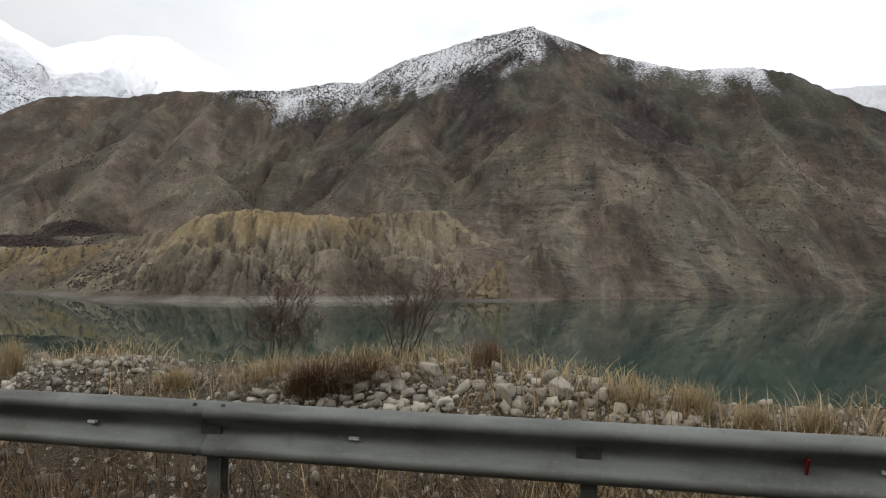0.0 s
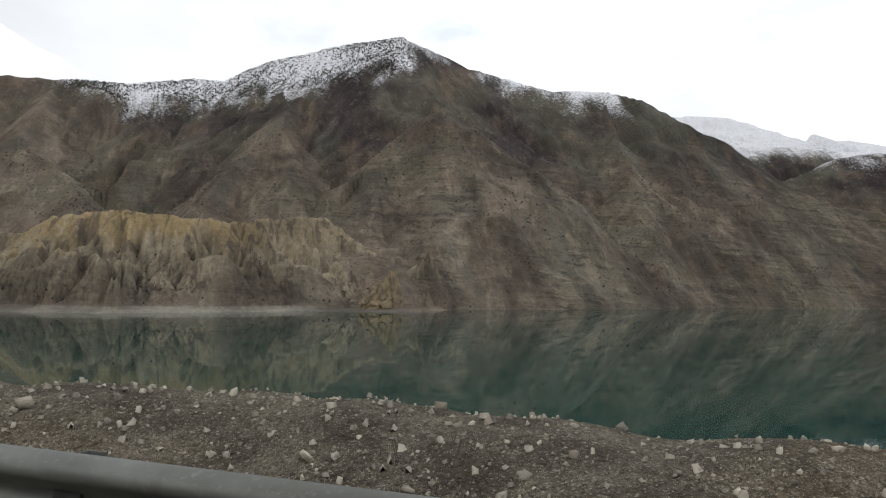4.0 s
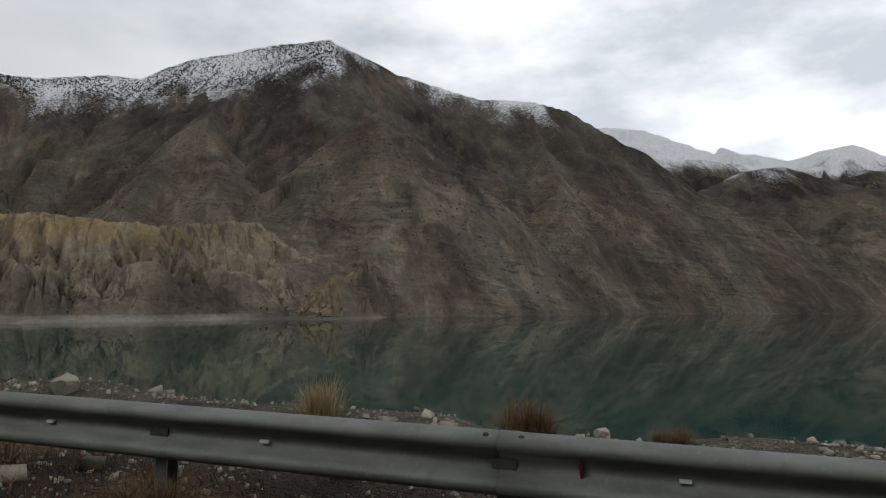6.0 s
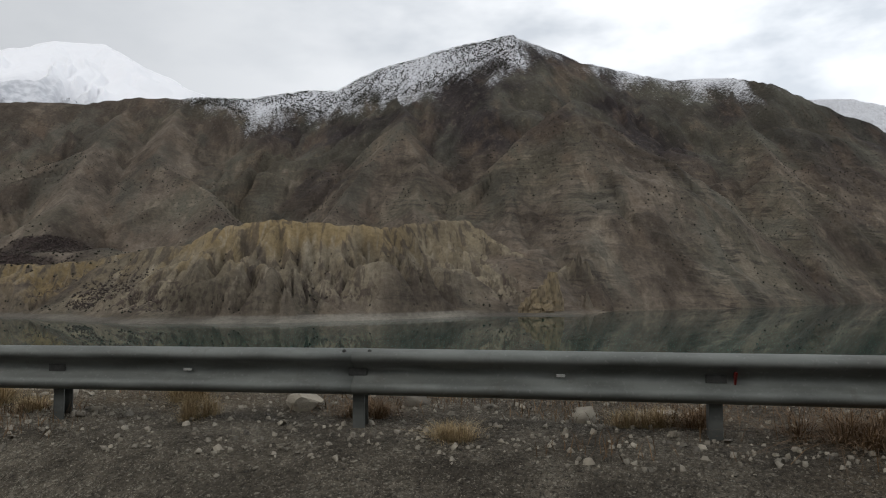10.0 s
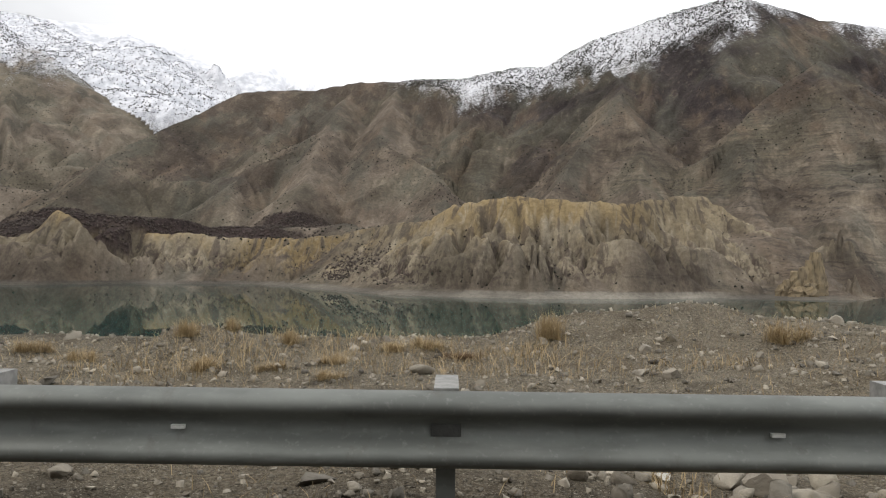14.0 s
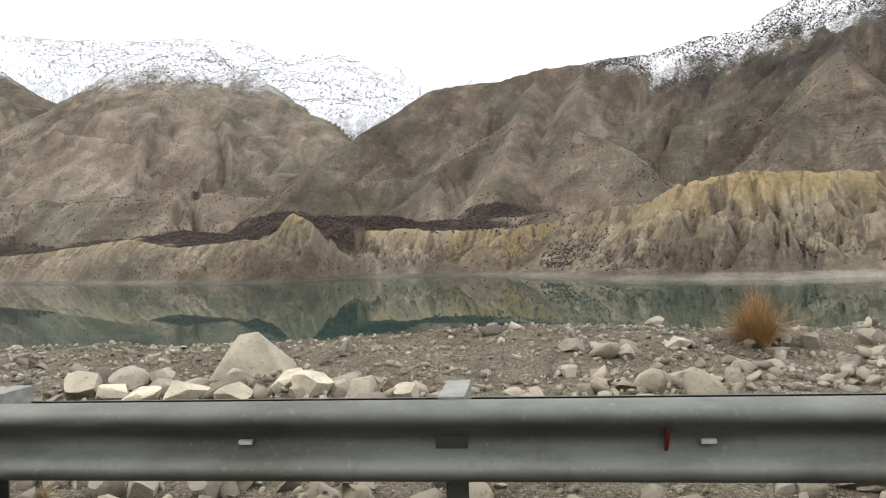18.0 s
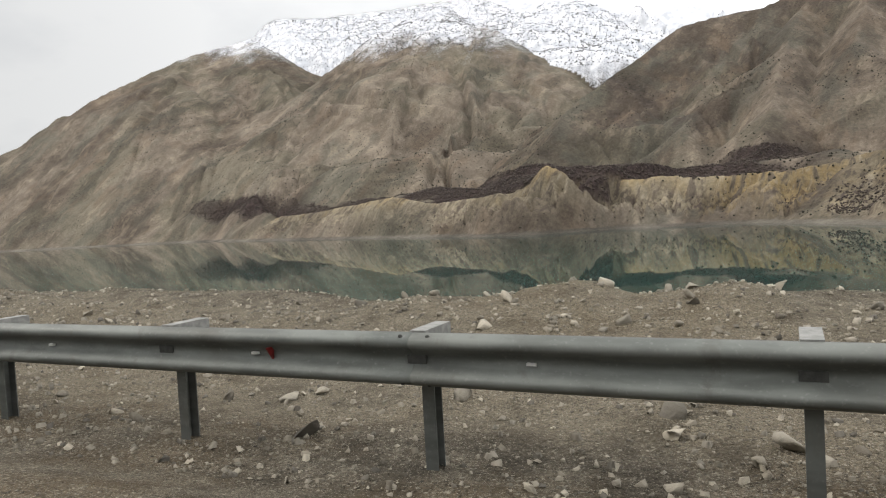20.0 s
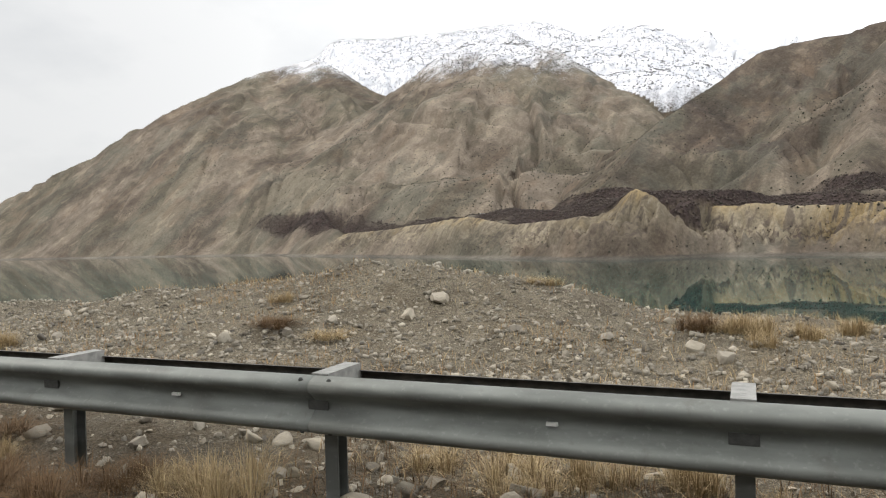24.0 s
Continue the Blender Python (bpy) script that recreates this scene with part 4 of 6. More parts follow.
def beam_mesh():
    """A 4 m W-beam: two humps towards the road, folded edges, with thickness."""
    prof = [(0.0, -0.004), (-0.022, -0.006), (-0.06, -0.022), (-0.078, -0.036), (-0.083, -0.056), (-0.078, -0.076), (-0.05, -0.095), (-0.018, -0.125), (-0.006, -0.14),
            (-0.004, -0.155), (-0.006, -0.17), (-0.018, -0.185), (-0.05, -0.215), (-0.078, -0.234), (-0.083, -0.254), (-0.078, -0.274), (-0.06, -0.288), (-0.022, -0.304), (0.0, -0.306)]
    inner = [(a + 0.006, b) for a, b in reversed(prof)]
    ring = prof + inner
    n = len(ring)
    xs = np.linspace(-2.05, 2.05, 9)
    v = np.array([(x, a + 0.007 * (x + 2.06) / 4.12, b) for x in xs for a, b in ring])
    f = [(i * n + j, i * n + (j + 1) % n, (i + 1) * n + (j + 1) % n, (i + 1) * n + j) for i in range(8) for j in range(n)]
    for i in (0, 8):
        for j in range(len(prof) - 1):
            q = (i * n + j, i * n + j + 1, i * n + n - 2 - j, i * n + n - 1 - j)
            f.append(q if i else q[::-1])
    me = np_mesh("beam", v, np.array(f), STEEL)
    return me


def small_mesh(name, build, material):
    bm = bmesh.new()
    build(bm)
    me = bpy.data.meshes.new(name)
    bm.to_mesh(me)
    bm.free()
    me.materials.append(material)
    return me


def post_shape(bm):
    for q in ((-0.05, -0.042, 0.0, 0.1), (-0.042, 0.05, 0.092, 0.1), (-0.042, 0.05, 0.0, 0.008)):
        box(bm, q[0] * 0.8, q[1] * 0.8, q[2], q[3], -1.25, -0.02)


def bolt_shape(bm):
    bmesh.ops.create_uvsphere(bm, u_segments=8, v_segments=5, radius=0.016)
    for v in bm.verts:
        v.co.y *= 0.6


BEAM = beam_mesh()
# rear beam: darker copy, the shade of its hollow side is in the colour
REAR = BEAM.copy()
REAR.materials[0] = DARKENED_STEEL
POST = small_mesh("post", post_shape, POST_STEEL)
BOLT = small_mesh("bolt", bolt_shape, DARK_STEEL)
SPACER = small_mesh("spacer", lambda bm: box(bm, -0.05, 0.05, -0.005, 0.34, -0.1, 0.006), BLOCK_STEEL)
NUB = small_mesh("spacer", lambda bm: box(bm, -0.05, 0.05, 0.0, 0.12, -0.2, 0.008), BLOCK_STEEL)
SLOT = small_mesh("bracket", lambda bm: box(bm, -0.06, 0.06, -0.016, 0.0, -0.18, -0.13), DARK_STEEL)
REFLECTOR = small_mesh("reflector", lambda bm: box(bm, -0.026, 0.026, -0.028, -0.008, -0.162, -0.147), WHITE_TAPE)


def red_shape(bm):
    vs = [bm.verts.new(p) for p in ((0.0, -0.075, -0.11), (0.0, -0.005, -0.11), (0.0, -0.01, -0.2), (0.012, -0.075, -0.11), (0.012, -0.005, -0.11), (0.012, -0.01, -0.2))]
    for f in ((0, 1, 2), (5, 4, 3), (0, 3, 4, 1), (1, 4, 5, 2), (2, 5, 3, 0)):
        bm.faces.new([vs[i] for i in f])


RED_FIN = small_mesh("red_reflector", red_shape, RED_TAPE)


def rail_section(s, e, double, red, marks_at):
    """A length of rail from s to e: a post in the middle and one at the joint where it begins."""
    a = Vector((float(rail_x(s)), float(rail_y(s)), float(rail_z(s))))
    b = Vector((float(rail_x(e)), float(rail_y(e)), float(rail_z(e))))
    x_axis = (a - b).normalized()
    y_axis = Vector((-x_axis.y, x_axis.x, 0)).normalized()
    z_axis = x_axis.cross(y_axis)
    half = (a - b).length / 2
    m = Matrix.Translation((a + b) / 2) @ Matrix((x_axis, y_axis, z_axis)).transposed().to_4x4()
    rail = tagged(new("guard_rail"), "galvanised steel W-beam guard rail on steel posts", "guard rail", "guard rail sections along the road")
    rail.matrix_basis = m
    stretch_x = Matrix.Diagonal((half / 2, 1, 1, 1))
    beam = shared("beam", BEAM, rail, stretch_x)
    back = stretch_x.inverted()
    for x in (0.0, half - 0.03):
        shared("post", POST, rail, pose(x, 0.012 if not double else 0.1, -0.0))
        shared("bracket", SLOT, beam, back @ pose(x, 0, 0))
        if s > 130:
            shared("spacer", SPACER if double else NUB, rail, pose(x, 0.012, 0.0))
    for x in marks_at:
        shared("reflector", REFLECTOR, beam, back @ pose(x, 0, 0))
    for x in (half - 0.11, half + 0.06):
        shared("bolt", BOLT, beam, back @ pose(x, -0.05, -0.022))
        shared("bolt", BOLT, beam, back @ pose(x, -0.052, -0.284))
    if double:
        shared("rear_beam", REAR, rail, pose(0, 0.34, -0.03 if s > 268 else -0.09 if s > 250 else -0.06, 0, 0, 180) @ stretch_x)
    if red is not None:
        shared("red_reflector", RED_FIN, beam, back @ pose(red, 0, 0))
    return rail


steps = np.linspace(-34, 319, 7061)
along = np.concatenate([[0], np.cumsum(np.hypot(np.diff(rail_x(steps)), np.diff(rail_y(steps))))])
END_A, END_B = 13.55, 20.95
first = float(np.interp(END_A, steps, along))
second = float(np.interp(END_B, steps, along))
# posts stand two metres apart, counted from where the second rail begins
POST_COUNT = [0, 31, 38, 39, 43, 60, 65, 72, 78, 84, 90, 96, 102, 121, 127, 133, 151]
POST_ALONG = [second, 116.5, 130.2, 132.3, 141.1, 178.5, 189.3, 202.15, 214.6, 226.7, 238.6, 250.6, 262.2, 299.5, 312.0, 324.1, 360.2]
RED_ALONG = [32.3, 67.0, 85.0, 104.0, 127.0, 152.0, 175.6, 190.1, 215.3, 227.0, 249.8, 261.4, 277.0, 294.8, 302.6]
ends = [35.26 + 4 * k for k in range(-8, 5) if 35.26 + 4 * k < first - 1.5] + [first]
joints = list(zip(ends, ends[1:]))
cuts = [second] + [float(np.interp(k, POST_COUNT, POST_ALONG)) for k in range(1, 151, 2)]
joints += [(p, q) for p, q in zip(cuts, cuts[1:]) if q < along[-1]]
mark_rng = random.Random(4)
for p, q in joints:
    s, e = (float(np.interp(r, along, steps)) for r in (p, q))
    red = next((p + (q - p) / 2 - r for r in RED_ALONG if p < r <= q), None)
    rail_section(s, e, s > 148, red, [(q - p) / 4 * k + mark_rng.uniform(-0.35, 0.35) for k in (-1, 1)] if q - p > 3 else [])


# ---------- rock tower on the far shore ----------


def rock_tower():
    rng = random.Random(5)
    m = Nodes("ochre_tower_rock")
    c = m.mix(m.ramp(m.noise(0.12, 3), 0.35, 0.65), (0.2, 0.155, 0.095), (0.15, 0.12, 0.08))
    c = m.mix(m.math("MULTIPLY", m.ramp(m.noise(0.5, 4, m.vec("MULTIPLY", m.geo.outputs["Position"], (1.0, 1.0, 0.2))), 0.5, 0.68), 0.7), c, (0.055, 0.044, 0.034))
    mat = m.finish(c, 0.95, m.noise(0.8, 4), 0.6, 0.8, spec=0.1)
    tower = tagged(new("rock_tower"), "ochre rock tower standing at the water's edge", "rock")
    for cx, cy, top, r in ((56, 706, 13, 5.5), (50, 703, 6, 5.0), (44, 700, 1, 5.0), (37, 699, -3, 4.5), (31, 698, -10, 4.0), (26, 697, -15, 4.0), (61, 708, -4, 4.5), (47, 696, -12, 6.0), (36, 693, -16, 5.5)):
        bm = bmesh.new()
        pts = []
        for level in range(7):
            f = level / 6
            z = -27.5 + (top + 27.5) * f
            rr = r * (1.5 - 0.75 * f ** 2.2)
            for k in range(9):
                a = k * 2 * math.pi / 9 + rng.uniform(-0.2, 0.2)
                q = rr * rng.uniform(0.7, 1.12)
                pts.append(bm.verts.new((cx + math.cos(a) * q, cy + math.sin(a) * q, z + rng.uniform(-0.8, 0.8))))
        for level in range(6):
            for k in range(9):
                i, j = level * 9 + k, level * 9 + (k + 1) % 9
                bm.faces.new((pts[i], pts[j], pts[j + 9], pts[i + 9]))
        bm.faces.new(pts[-9:])
        part("rock_column", bm, mat, tower)


rock_tower()


def far_hut():
    x, y = np.array([-1139.0]), np.array([942.0])
    z = float(far_ground(x, y)[0][0])
    hut = tagged(new("hut"), "small white hut on the bench across the lake", "hut")
    hut.location = (-1139, 942, z + 1.5)
    bm = bmesh.new()
    box(bm, -5, 5, -3.5, 3.5, -2.5, 3.2)
    part("wall", bm, SIGN_WHITE, hut)
    bm = bmesh.new()
    vs = [bm.verts.new(p) for p in ((-5.5, -4, 3.2), (5.5, -4, 3.2), (5.5, 4, 3.2), (-5.5, 4, 3.2), (-5.5, 0, 5.2), (5.5, 0, 5.2))]
    for f in ((0, 1, 5, 4), (2, 3, 4, 5), (0, 4, 3), (1, 2, 5), (0, 3, 2, 1)):
        bm.faces.new([vs[i] for i in f])
    part("roof", bm, SIGN_BACK, hut)


far_hut()

# ---------- loose stone ----------


def ground_at(s, d):
    return float(near_ground(np.array(float(s)), np.array(float(d))))


def break_planes(rng, chips):
    """The planes along which a stone has broken: a rough block with some corners off."""
    planes = []
    for axis in (Vector((1, 0, 0)), Vector((0, 1, 0)), Vector((0, 0, 1))):
        for sign in (-1, 1):
            n = (axis * sign + Vector((rng.gauss(0, 0.42), rng.gauss(0, 0.42), rng.gauss(0, 0.42)))).normalized()
            planes.append((n, rng.uniform(0.28, 0.42)))
    for _ in range(chips):
        planes.append((Vector((rng.gauss(0, 1), rng.gauss(0, 1), rng.gauss(0, 1))).normalized(), rng.uniform(0.34, 0.46)))
    return planes


def stone_mesh(name, seed, cuts, flat, material, detail):
    """An angular stone: a lump cut flat by random planes, with a rough skin."""
    rng = random.Random(seed)
    bm = bmesh.new()
    bmesh.ops.create_icosphere(bm, subdivisions=detail, radius=0.62)
    for n, reach in break_planes(rng, cuts):
        for v in bm.verts:
            over = v.co.dot(n) - reach
            if over > 0:
                v.co -= n * over
    for v in bm.verts:
        v.co *= 1 + 0.03 * noise.noise(v.co * 5 + Vector((seed, 0, 0)))
        v.co.y *= 0.85
        v.co.z *= flat
    me = bpy.data.meshes.new(name)
    bm.to_mesh(me)
    bm.free()
    me.materials.append(material)
    return me


PALE_STONES = [stone_mesh("rock", 140 + k, 12, 0.75 + 0.1 * (k % 3), CREAM_ROCK, 3) for k in range(4)]
STONES = [stone_mesh("rock", 40 + k, 12 + k % 5, 0.7 + 0.08 * (k % 4), ROCK, 3) for k in range(9)]
rock_rng = random.Random(12)


def place_rocks(rows, pale=False):
    """Rocks that lie on the verge: along, beyond the rail, width."""
    for s, d, w in rows:
        px, py = beside(s, d)
        size = w * 1.08
        ob = new("boulder" if w > 0.3 else "rock", rock_rng.choice(PALE_STONES if pale else STONES))
        k = rock_rng.uniform(0.85, 1.1)
        ob.matrix_basis = Matrix.Translation((float(px), float(py), ground_at(s, d) + size * 0.13)) @ Euler(
            (rock_rng.uniform(-0.35, 0.35), rock_rng.uniform(-0.35, 0.35), rock_rng.uniform(0, 6.28))).to_matrix().to_4x4() @ Matrix.Diagonal((size, size * k, size * (0.75 if w > 0.3 else 1.0), 1))
        tagged(ob, "cream-white broken stone in a heap beside the rail" if pale else "large pale angular limestone boulder on gravel" if w > 0.3 else "pale grey angular stone lying on the gravel verge", "rock", "rocks on the verge")


place_rocks([(0.4, 1.6, 0.20), (0.5, 1.9, 0.17), (0.8, 1.5, 0.18), (1.0, 1.6, 0.12), (1.2, 2.1, 0.15), (1.4, 1.7, 0.22), (1.8, 1.6, 0.17),
    (2.7, 1.5, 0.10), (5.7, 2.4, 0.19), (11.0, 1.4, 0.28), (12.6, 1.3, 0.09), (12.8, 1.4, 0.07), (13.3, 1.5, 0.09), (16.2, 1.8, 0.20),
    (22.6, 2.6, 0.12), (25.9, 2.4, 0.10), (60.6, 2.0, 0.13), (60.8, 1.6, 0.23), (60.9, 1.4, 0.23), (61.2, 1.3, 0.07), (61.2, 2.2, 0.18),
    (61.4, 1.2, 0.09), (61.4, 1.9, 0.13), (61.6, 1.5, 0.21), (62.2, 2.2, 0.12), (62.4, 2.2, 0.13), (62.8, 2.2, 0.11), (71.4, 2.6, 0.17),
    (73.2, 2.1, 0.09), (76.0, 1.7, 0.29), (83.2, 1.8, 0.55), (83.6, 1.7, 0.16)])
place_rocks([(84.8, 0.5, 0.24), (84.9, 1.6, 0.16), (85.1, 0.4, 0.12), (93.4, 2.6, 0.18), (95.4, 0.3, 0.25), (96.1, 0.4, 0.16), (96.4, 1.6, 0.23),
    (96.6, 0.1, 0.17), (98.2, 0.1, 0.17), (98.7, 0.2, 0.20), (98.8, 1.6, 0.27), (106.1, 0.2, 0.15), (106.6, -0.0, 0.35), (107.6, 0.1, 0.28),
    (108.2, -0.6, 0.18), (108.2, -0.0, 0.21), (108.8, 1.0, 0.14), (110.0, -0.1, 0.23), (110.6, 2.5, 0.36), (110.8, 0.8, 0.24), (141.8, 0.6, 0.15),
    (142.5, -0.5, 0.14), (143.2, 1.0, 0.16), (143.5, 1.0, 0.16), (144.0, 0.2, 0.14), (144.7, -0.3, 0.25), (145.5, -0.2, 0.14), (152.4, 3.8, 0.22),
    (152.8, 3.8, 0.16), (153.2, 0.4, 0.21), (153.2, 3.9, 0.19), (153.9, 3.6, 0.25)])
place_rocks([(154.9, 0.3, 0.15), (155.3, 0.1, 0.35), (155.9, 0.9, 0.09), (156.4, 0.3, 0.19), (156.8, 2.9, 0.18), (156.9, 0.5, 0.14),
    (157.5, 3.0, 0.25), (158.0, 3.6, 0.24), (159.0, 4.1, 0.19), (162.5, 5.8, 0.17), (165.0, 4.9, 0.18), (165.1, 3.7, 0.20), (165.4, 1.0, 0.27),
    (166.0, 5.5, 0.16), (166.4, 5.5, 0.12), (167.8, 6.1, 0.17), (168.1, 6.2, 0.13), (175.4, 5.1, 0.17), (176.4, 5.7, 0.16), (179.3, 5.1, 0.17),
    (180.6, 4.5, 0.09), (190.1, 5.2, 0.25), (190.9, 0.8, 0.15), (191.4, 5.3, 0.20), (191.8, 4.8, 0.10), (192.9, 6.3, 0.14), (193.2, 4.4, 0.17),
    (200.2, 6.3, 0.20), (201.7, 4.1, 0.14), (201.7, 4.2, 0.08), (202.6, 0.6, 0.37), (203.0, 0.5, 0.32)])
place_rocks([(203.5, 0.8, 0.08), (203.5, 6.0, 0.31), (203.6, 1.2, 0.11), (204.1, 0.5, 0.19), (204.1, 5.1, 0.11), (204.1, 5.9, 0.20),
    (204.7, 1.2, 0.35), (210.4, 4.9, 0.27), (211.0, 4.9, 0.23), (211.1, 3.9, 0.23), (211.2, 5.1, 0.20), (211.6, 4.9, 0.19), (212.3, 6.4, 0.24),
    (212.4, 4.7, 0.24), (213.0, 4.4, 0.20), (213.5, 4.7, 0.27), (213.6, 3.9, 0.18), (214.4, 4.0, 0.13), (214.9, 1.1, 0.12), (215.0, 3.2, 0.17),
    (215.2, 3.2, 0.19), (215.4, 3.1, 0.17), (215.6, 3.1, 0.22), (215.8, 1.1, 0.23), (215.8, 3.0, 0.26), (215.9, 2.9, 0.20), (216.2, 1.1, 0.21),
    (216.4, 1.1, 0.23), (216.6, 3.1, 0.31), (216.8, 1.2, 0.17), (217.0, 3.2, 0.39)])
place_rocks([(217.3, 3.3, 0.32), (217.8, 3.5, 0.42), (226.8, 3.5, 0.17), (227.5, 1.2, 0.11), (227.6, 0.7, 0.20), (227.9, 0.9, 0.14),
    (228.5, 1.0, 0.12), (229.4, 4.7, 0.11), (231.0, 4.5, 0.15), (232.0, 4.3, 0.67), (232.2, 4.1, 0.36), (233.8, 5.7, 0.17), (260.9, 4.3, 0.56),
    (261.7, 0.5, 0.20), (261.8, 0.8, 0.18), (262.0, 0.3, 0.16), (262.2, 1.0, 0.24), (262.4, 1.6, 0.21), (263.0, 1.2, 0.16), (263.2, 1.1, 0.14),
    (263.6, 0.2, 0.21), (263.9, 0.4, 0.14), (264.7, 1.4, 0.15), (264.9, 1.2, 0.19), (264.9, 1.6, 0.19), (265.2, 4.4, 0.34), (265.6, 6.8, 0.23),
    (265.7, 4.2, 0.58), (266.0, 0.9, 0.22), (267.0, 4.4, 0.22), (267.4, 4.5, 0.49), (268.3, 0.5, 0.37)])
place_rocks([(268.8, 4.4, 0.25), (269.8, 3.7, 0.79), (270.4, 3.8, 0.26), (270.8, 3.9, 0.21), (271.8, 3.9, 0.43), (273.5, 3.9, 0.17),
    (274.4, 4.2, 0.25), (274.9, 5.0, 0.33), (275.1, 0.6, 0.12), (275.5, 4.4, 0.38), (276.7, 0.4, 0.06), (277.0, 4.2, 0.32), (279.5, 4.0, 0.26),
    (279.8, 1.6, 0.30), (279.8, 3.8, 0.16), (286.2, 4.3, 0.19), (286.5, 4.7, 0.21), (287.4, 4.9, 0.16), (288.4, 4.8, 0.17), (288.6, 0.5, 0.14),
    (289.5, 5.3, 0.34), (289.7, 4.8, 0.21), (289.8, 0.6, 0.17), (290.5, 4.4, 0.14), (290.6, 2.9, 0.16), (290.8, 3.9, 0.14), (291.8, 3.8, 0.12),
    (294.4, 3.9, 0.20)])


# broken stone along the edge and under the rail
place_rocks([(117.6, 2.3, 0.28), (117.0, 2.4, 0.36), (116.4, 2.2, 0.24), (115.7, 2.3, 0.3), (115.2, 2.5, 0.2), (114.8, 2.3, 0.34), (114.4, 2.4, 0.3), (108.9, 2.4, 0.42),
             (115.9, 0.4, 0.42), (115.3, 0.5, 0.34), (115.6, 0.9, 0.2), (112.6, 0.6, 0.26), (111.6, 0.4, 0.2), (110.4, 0.2, 0.24), (113.2, 0.9, 0.18), (118.5, 0.5, 0.25), (121.0, 0.6, 0.3), (124.2, 0.4, 0.22), (127.5, 0.7, 0.28), (131.0, 0.5, 0.24), (135.2, 0.6, 0.3)])
# the heap of white stone
place_rocks([(218.1, 3.3, 0.42), (217.75, 3.2, 0.36), (217.5, 3.6, 0.3), (217.35, 3.0, 0.34), (216.95, 3.0, 0.4), (216.6, 3.3, 0.3), (216.45, 2.9, 0.32), (216.1, 3.2, 0.34), (215.8, 3.0, 0.4), (215.4, 3.1, 0.3), (215.0, 3.0, 0.26),
             (203.3, 0.7, 0.42), (202.9, 0.5, 0.36), (204.3, 0.8, 0.5), (202.5, 0.9, 0.3), (232.3, 4.2, 0.5), (231.8, 4.1, 0.62)], True)
# the leaning white boulder in it
px, py = beside(216.75, 3.9)
bm = bmesh.new()
for q in ((-0.62, -0.2, -0.2), (-0.5, 0.3, -0.2), (0.62, 0.3, -0.2), (0.66, -0.22, -0.2), (0.1, -0.3, -0.2), (-0.16, 0.06, 0.52), (0.12, 0.0, 0.56), (0.34, -0.12, 0.3), (0.6, 0.05, 0.16), (0.1, 0.3, 0.4), (-0.4, -0.18, 0.1)):
    bm.verts.new(q)
bmesh.ops.convex_hull(bm, input=bm.verts)
bmesh.ops.bevel(bm, geom=list(bm.edges), offset=0.015, segments=1, affect="EDGES")
big = part("boulder", bm, CREAM_ROCK)
big.matrix_basis = Matrix.Translation((float(px), float(py), ground_at(216.75, 3.9) - 0.02)) @ Euler((0, 0, 0.35)).to_matrix().to_4x4() @ Matrix.Diagonal((0.74, 0.74, 0.78, 1))
tagged(big, "big cream-white leaning boulder in a heap of stones", "rock", "rocks on the verge")


def lump_shapes():
    """Six broken lumps on one small ball: their corners and triangles."""
    out, tris = [], None
    for k in range(6):
        rng = random.Random(300 + k)
        bm = bmesh.new()
        bmesh.ops.create_icosphere(bm, subdivisions=2, radius=0.62)
        for n, reach in break_planes(rng, 6):
            for v in bm.verts:
                over = v.co.dot(n) - reach * 0.72
                if over > 0:
                    v.co -= n * over
        out.append([v.co[:] for v in bm.verts])
        tris = [[v.index for v in f.verts] for f in bm.faces]
        bm.free()
    return np.array(out), np.array(tris)


LUMPS = lump_shapes()


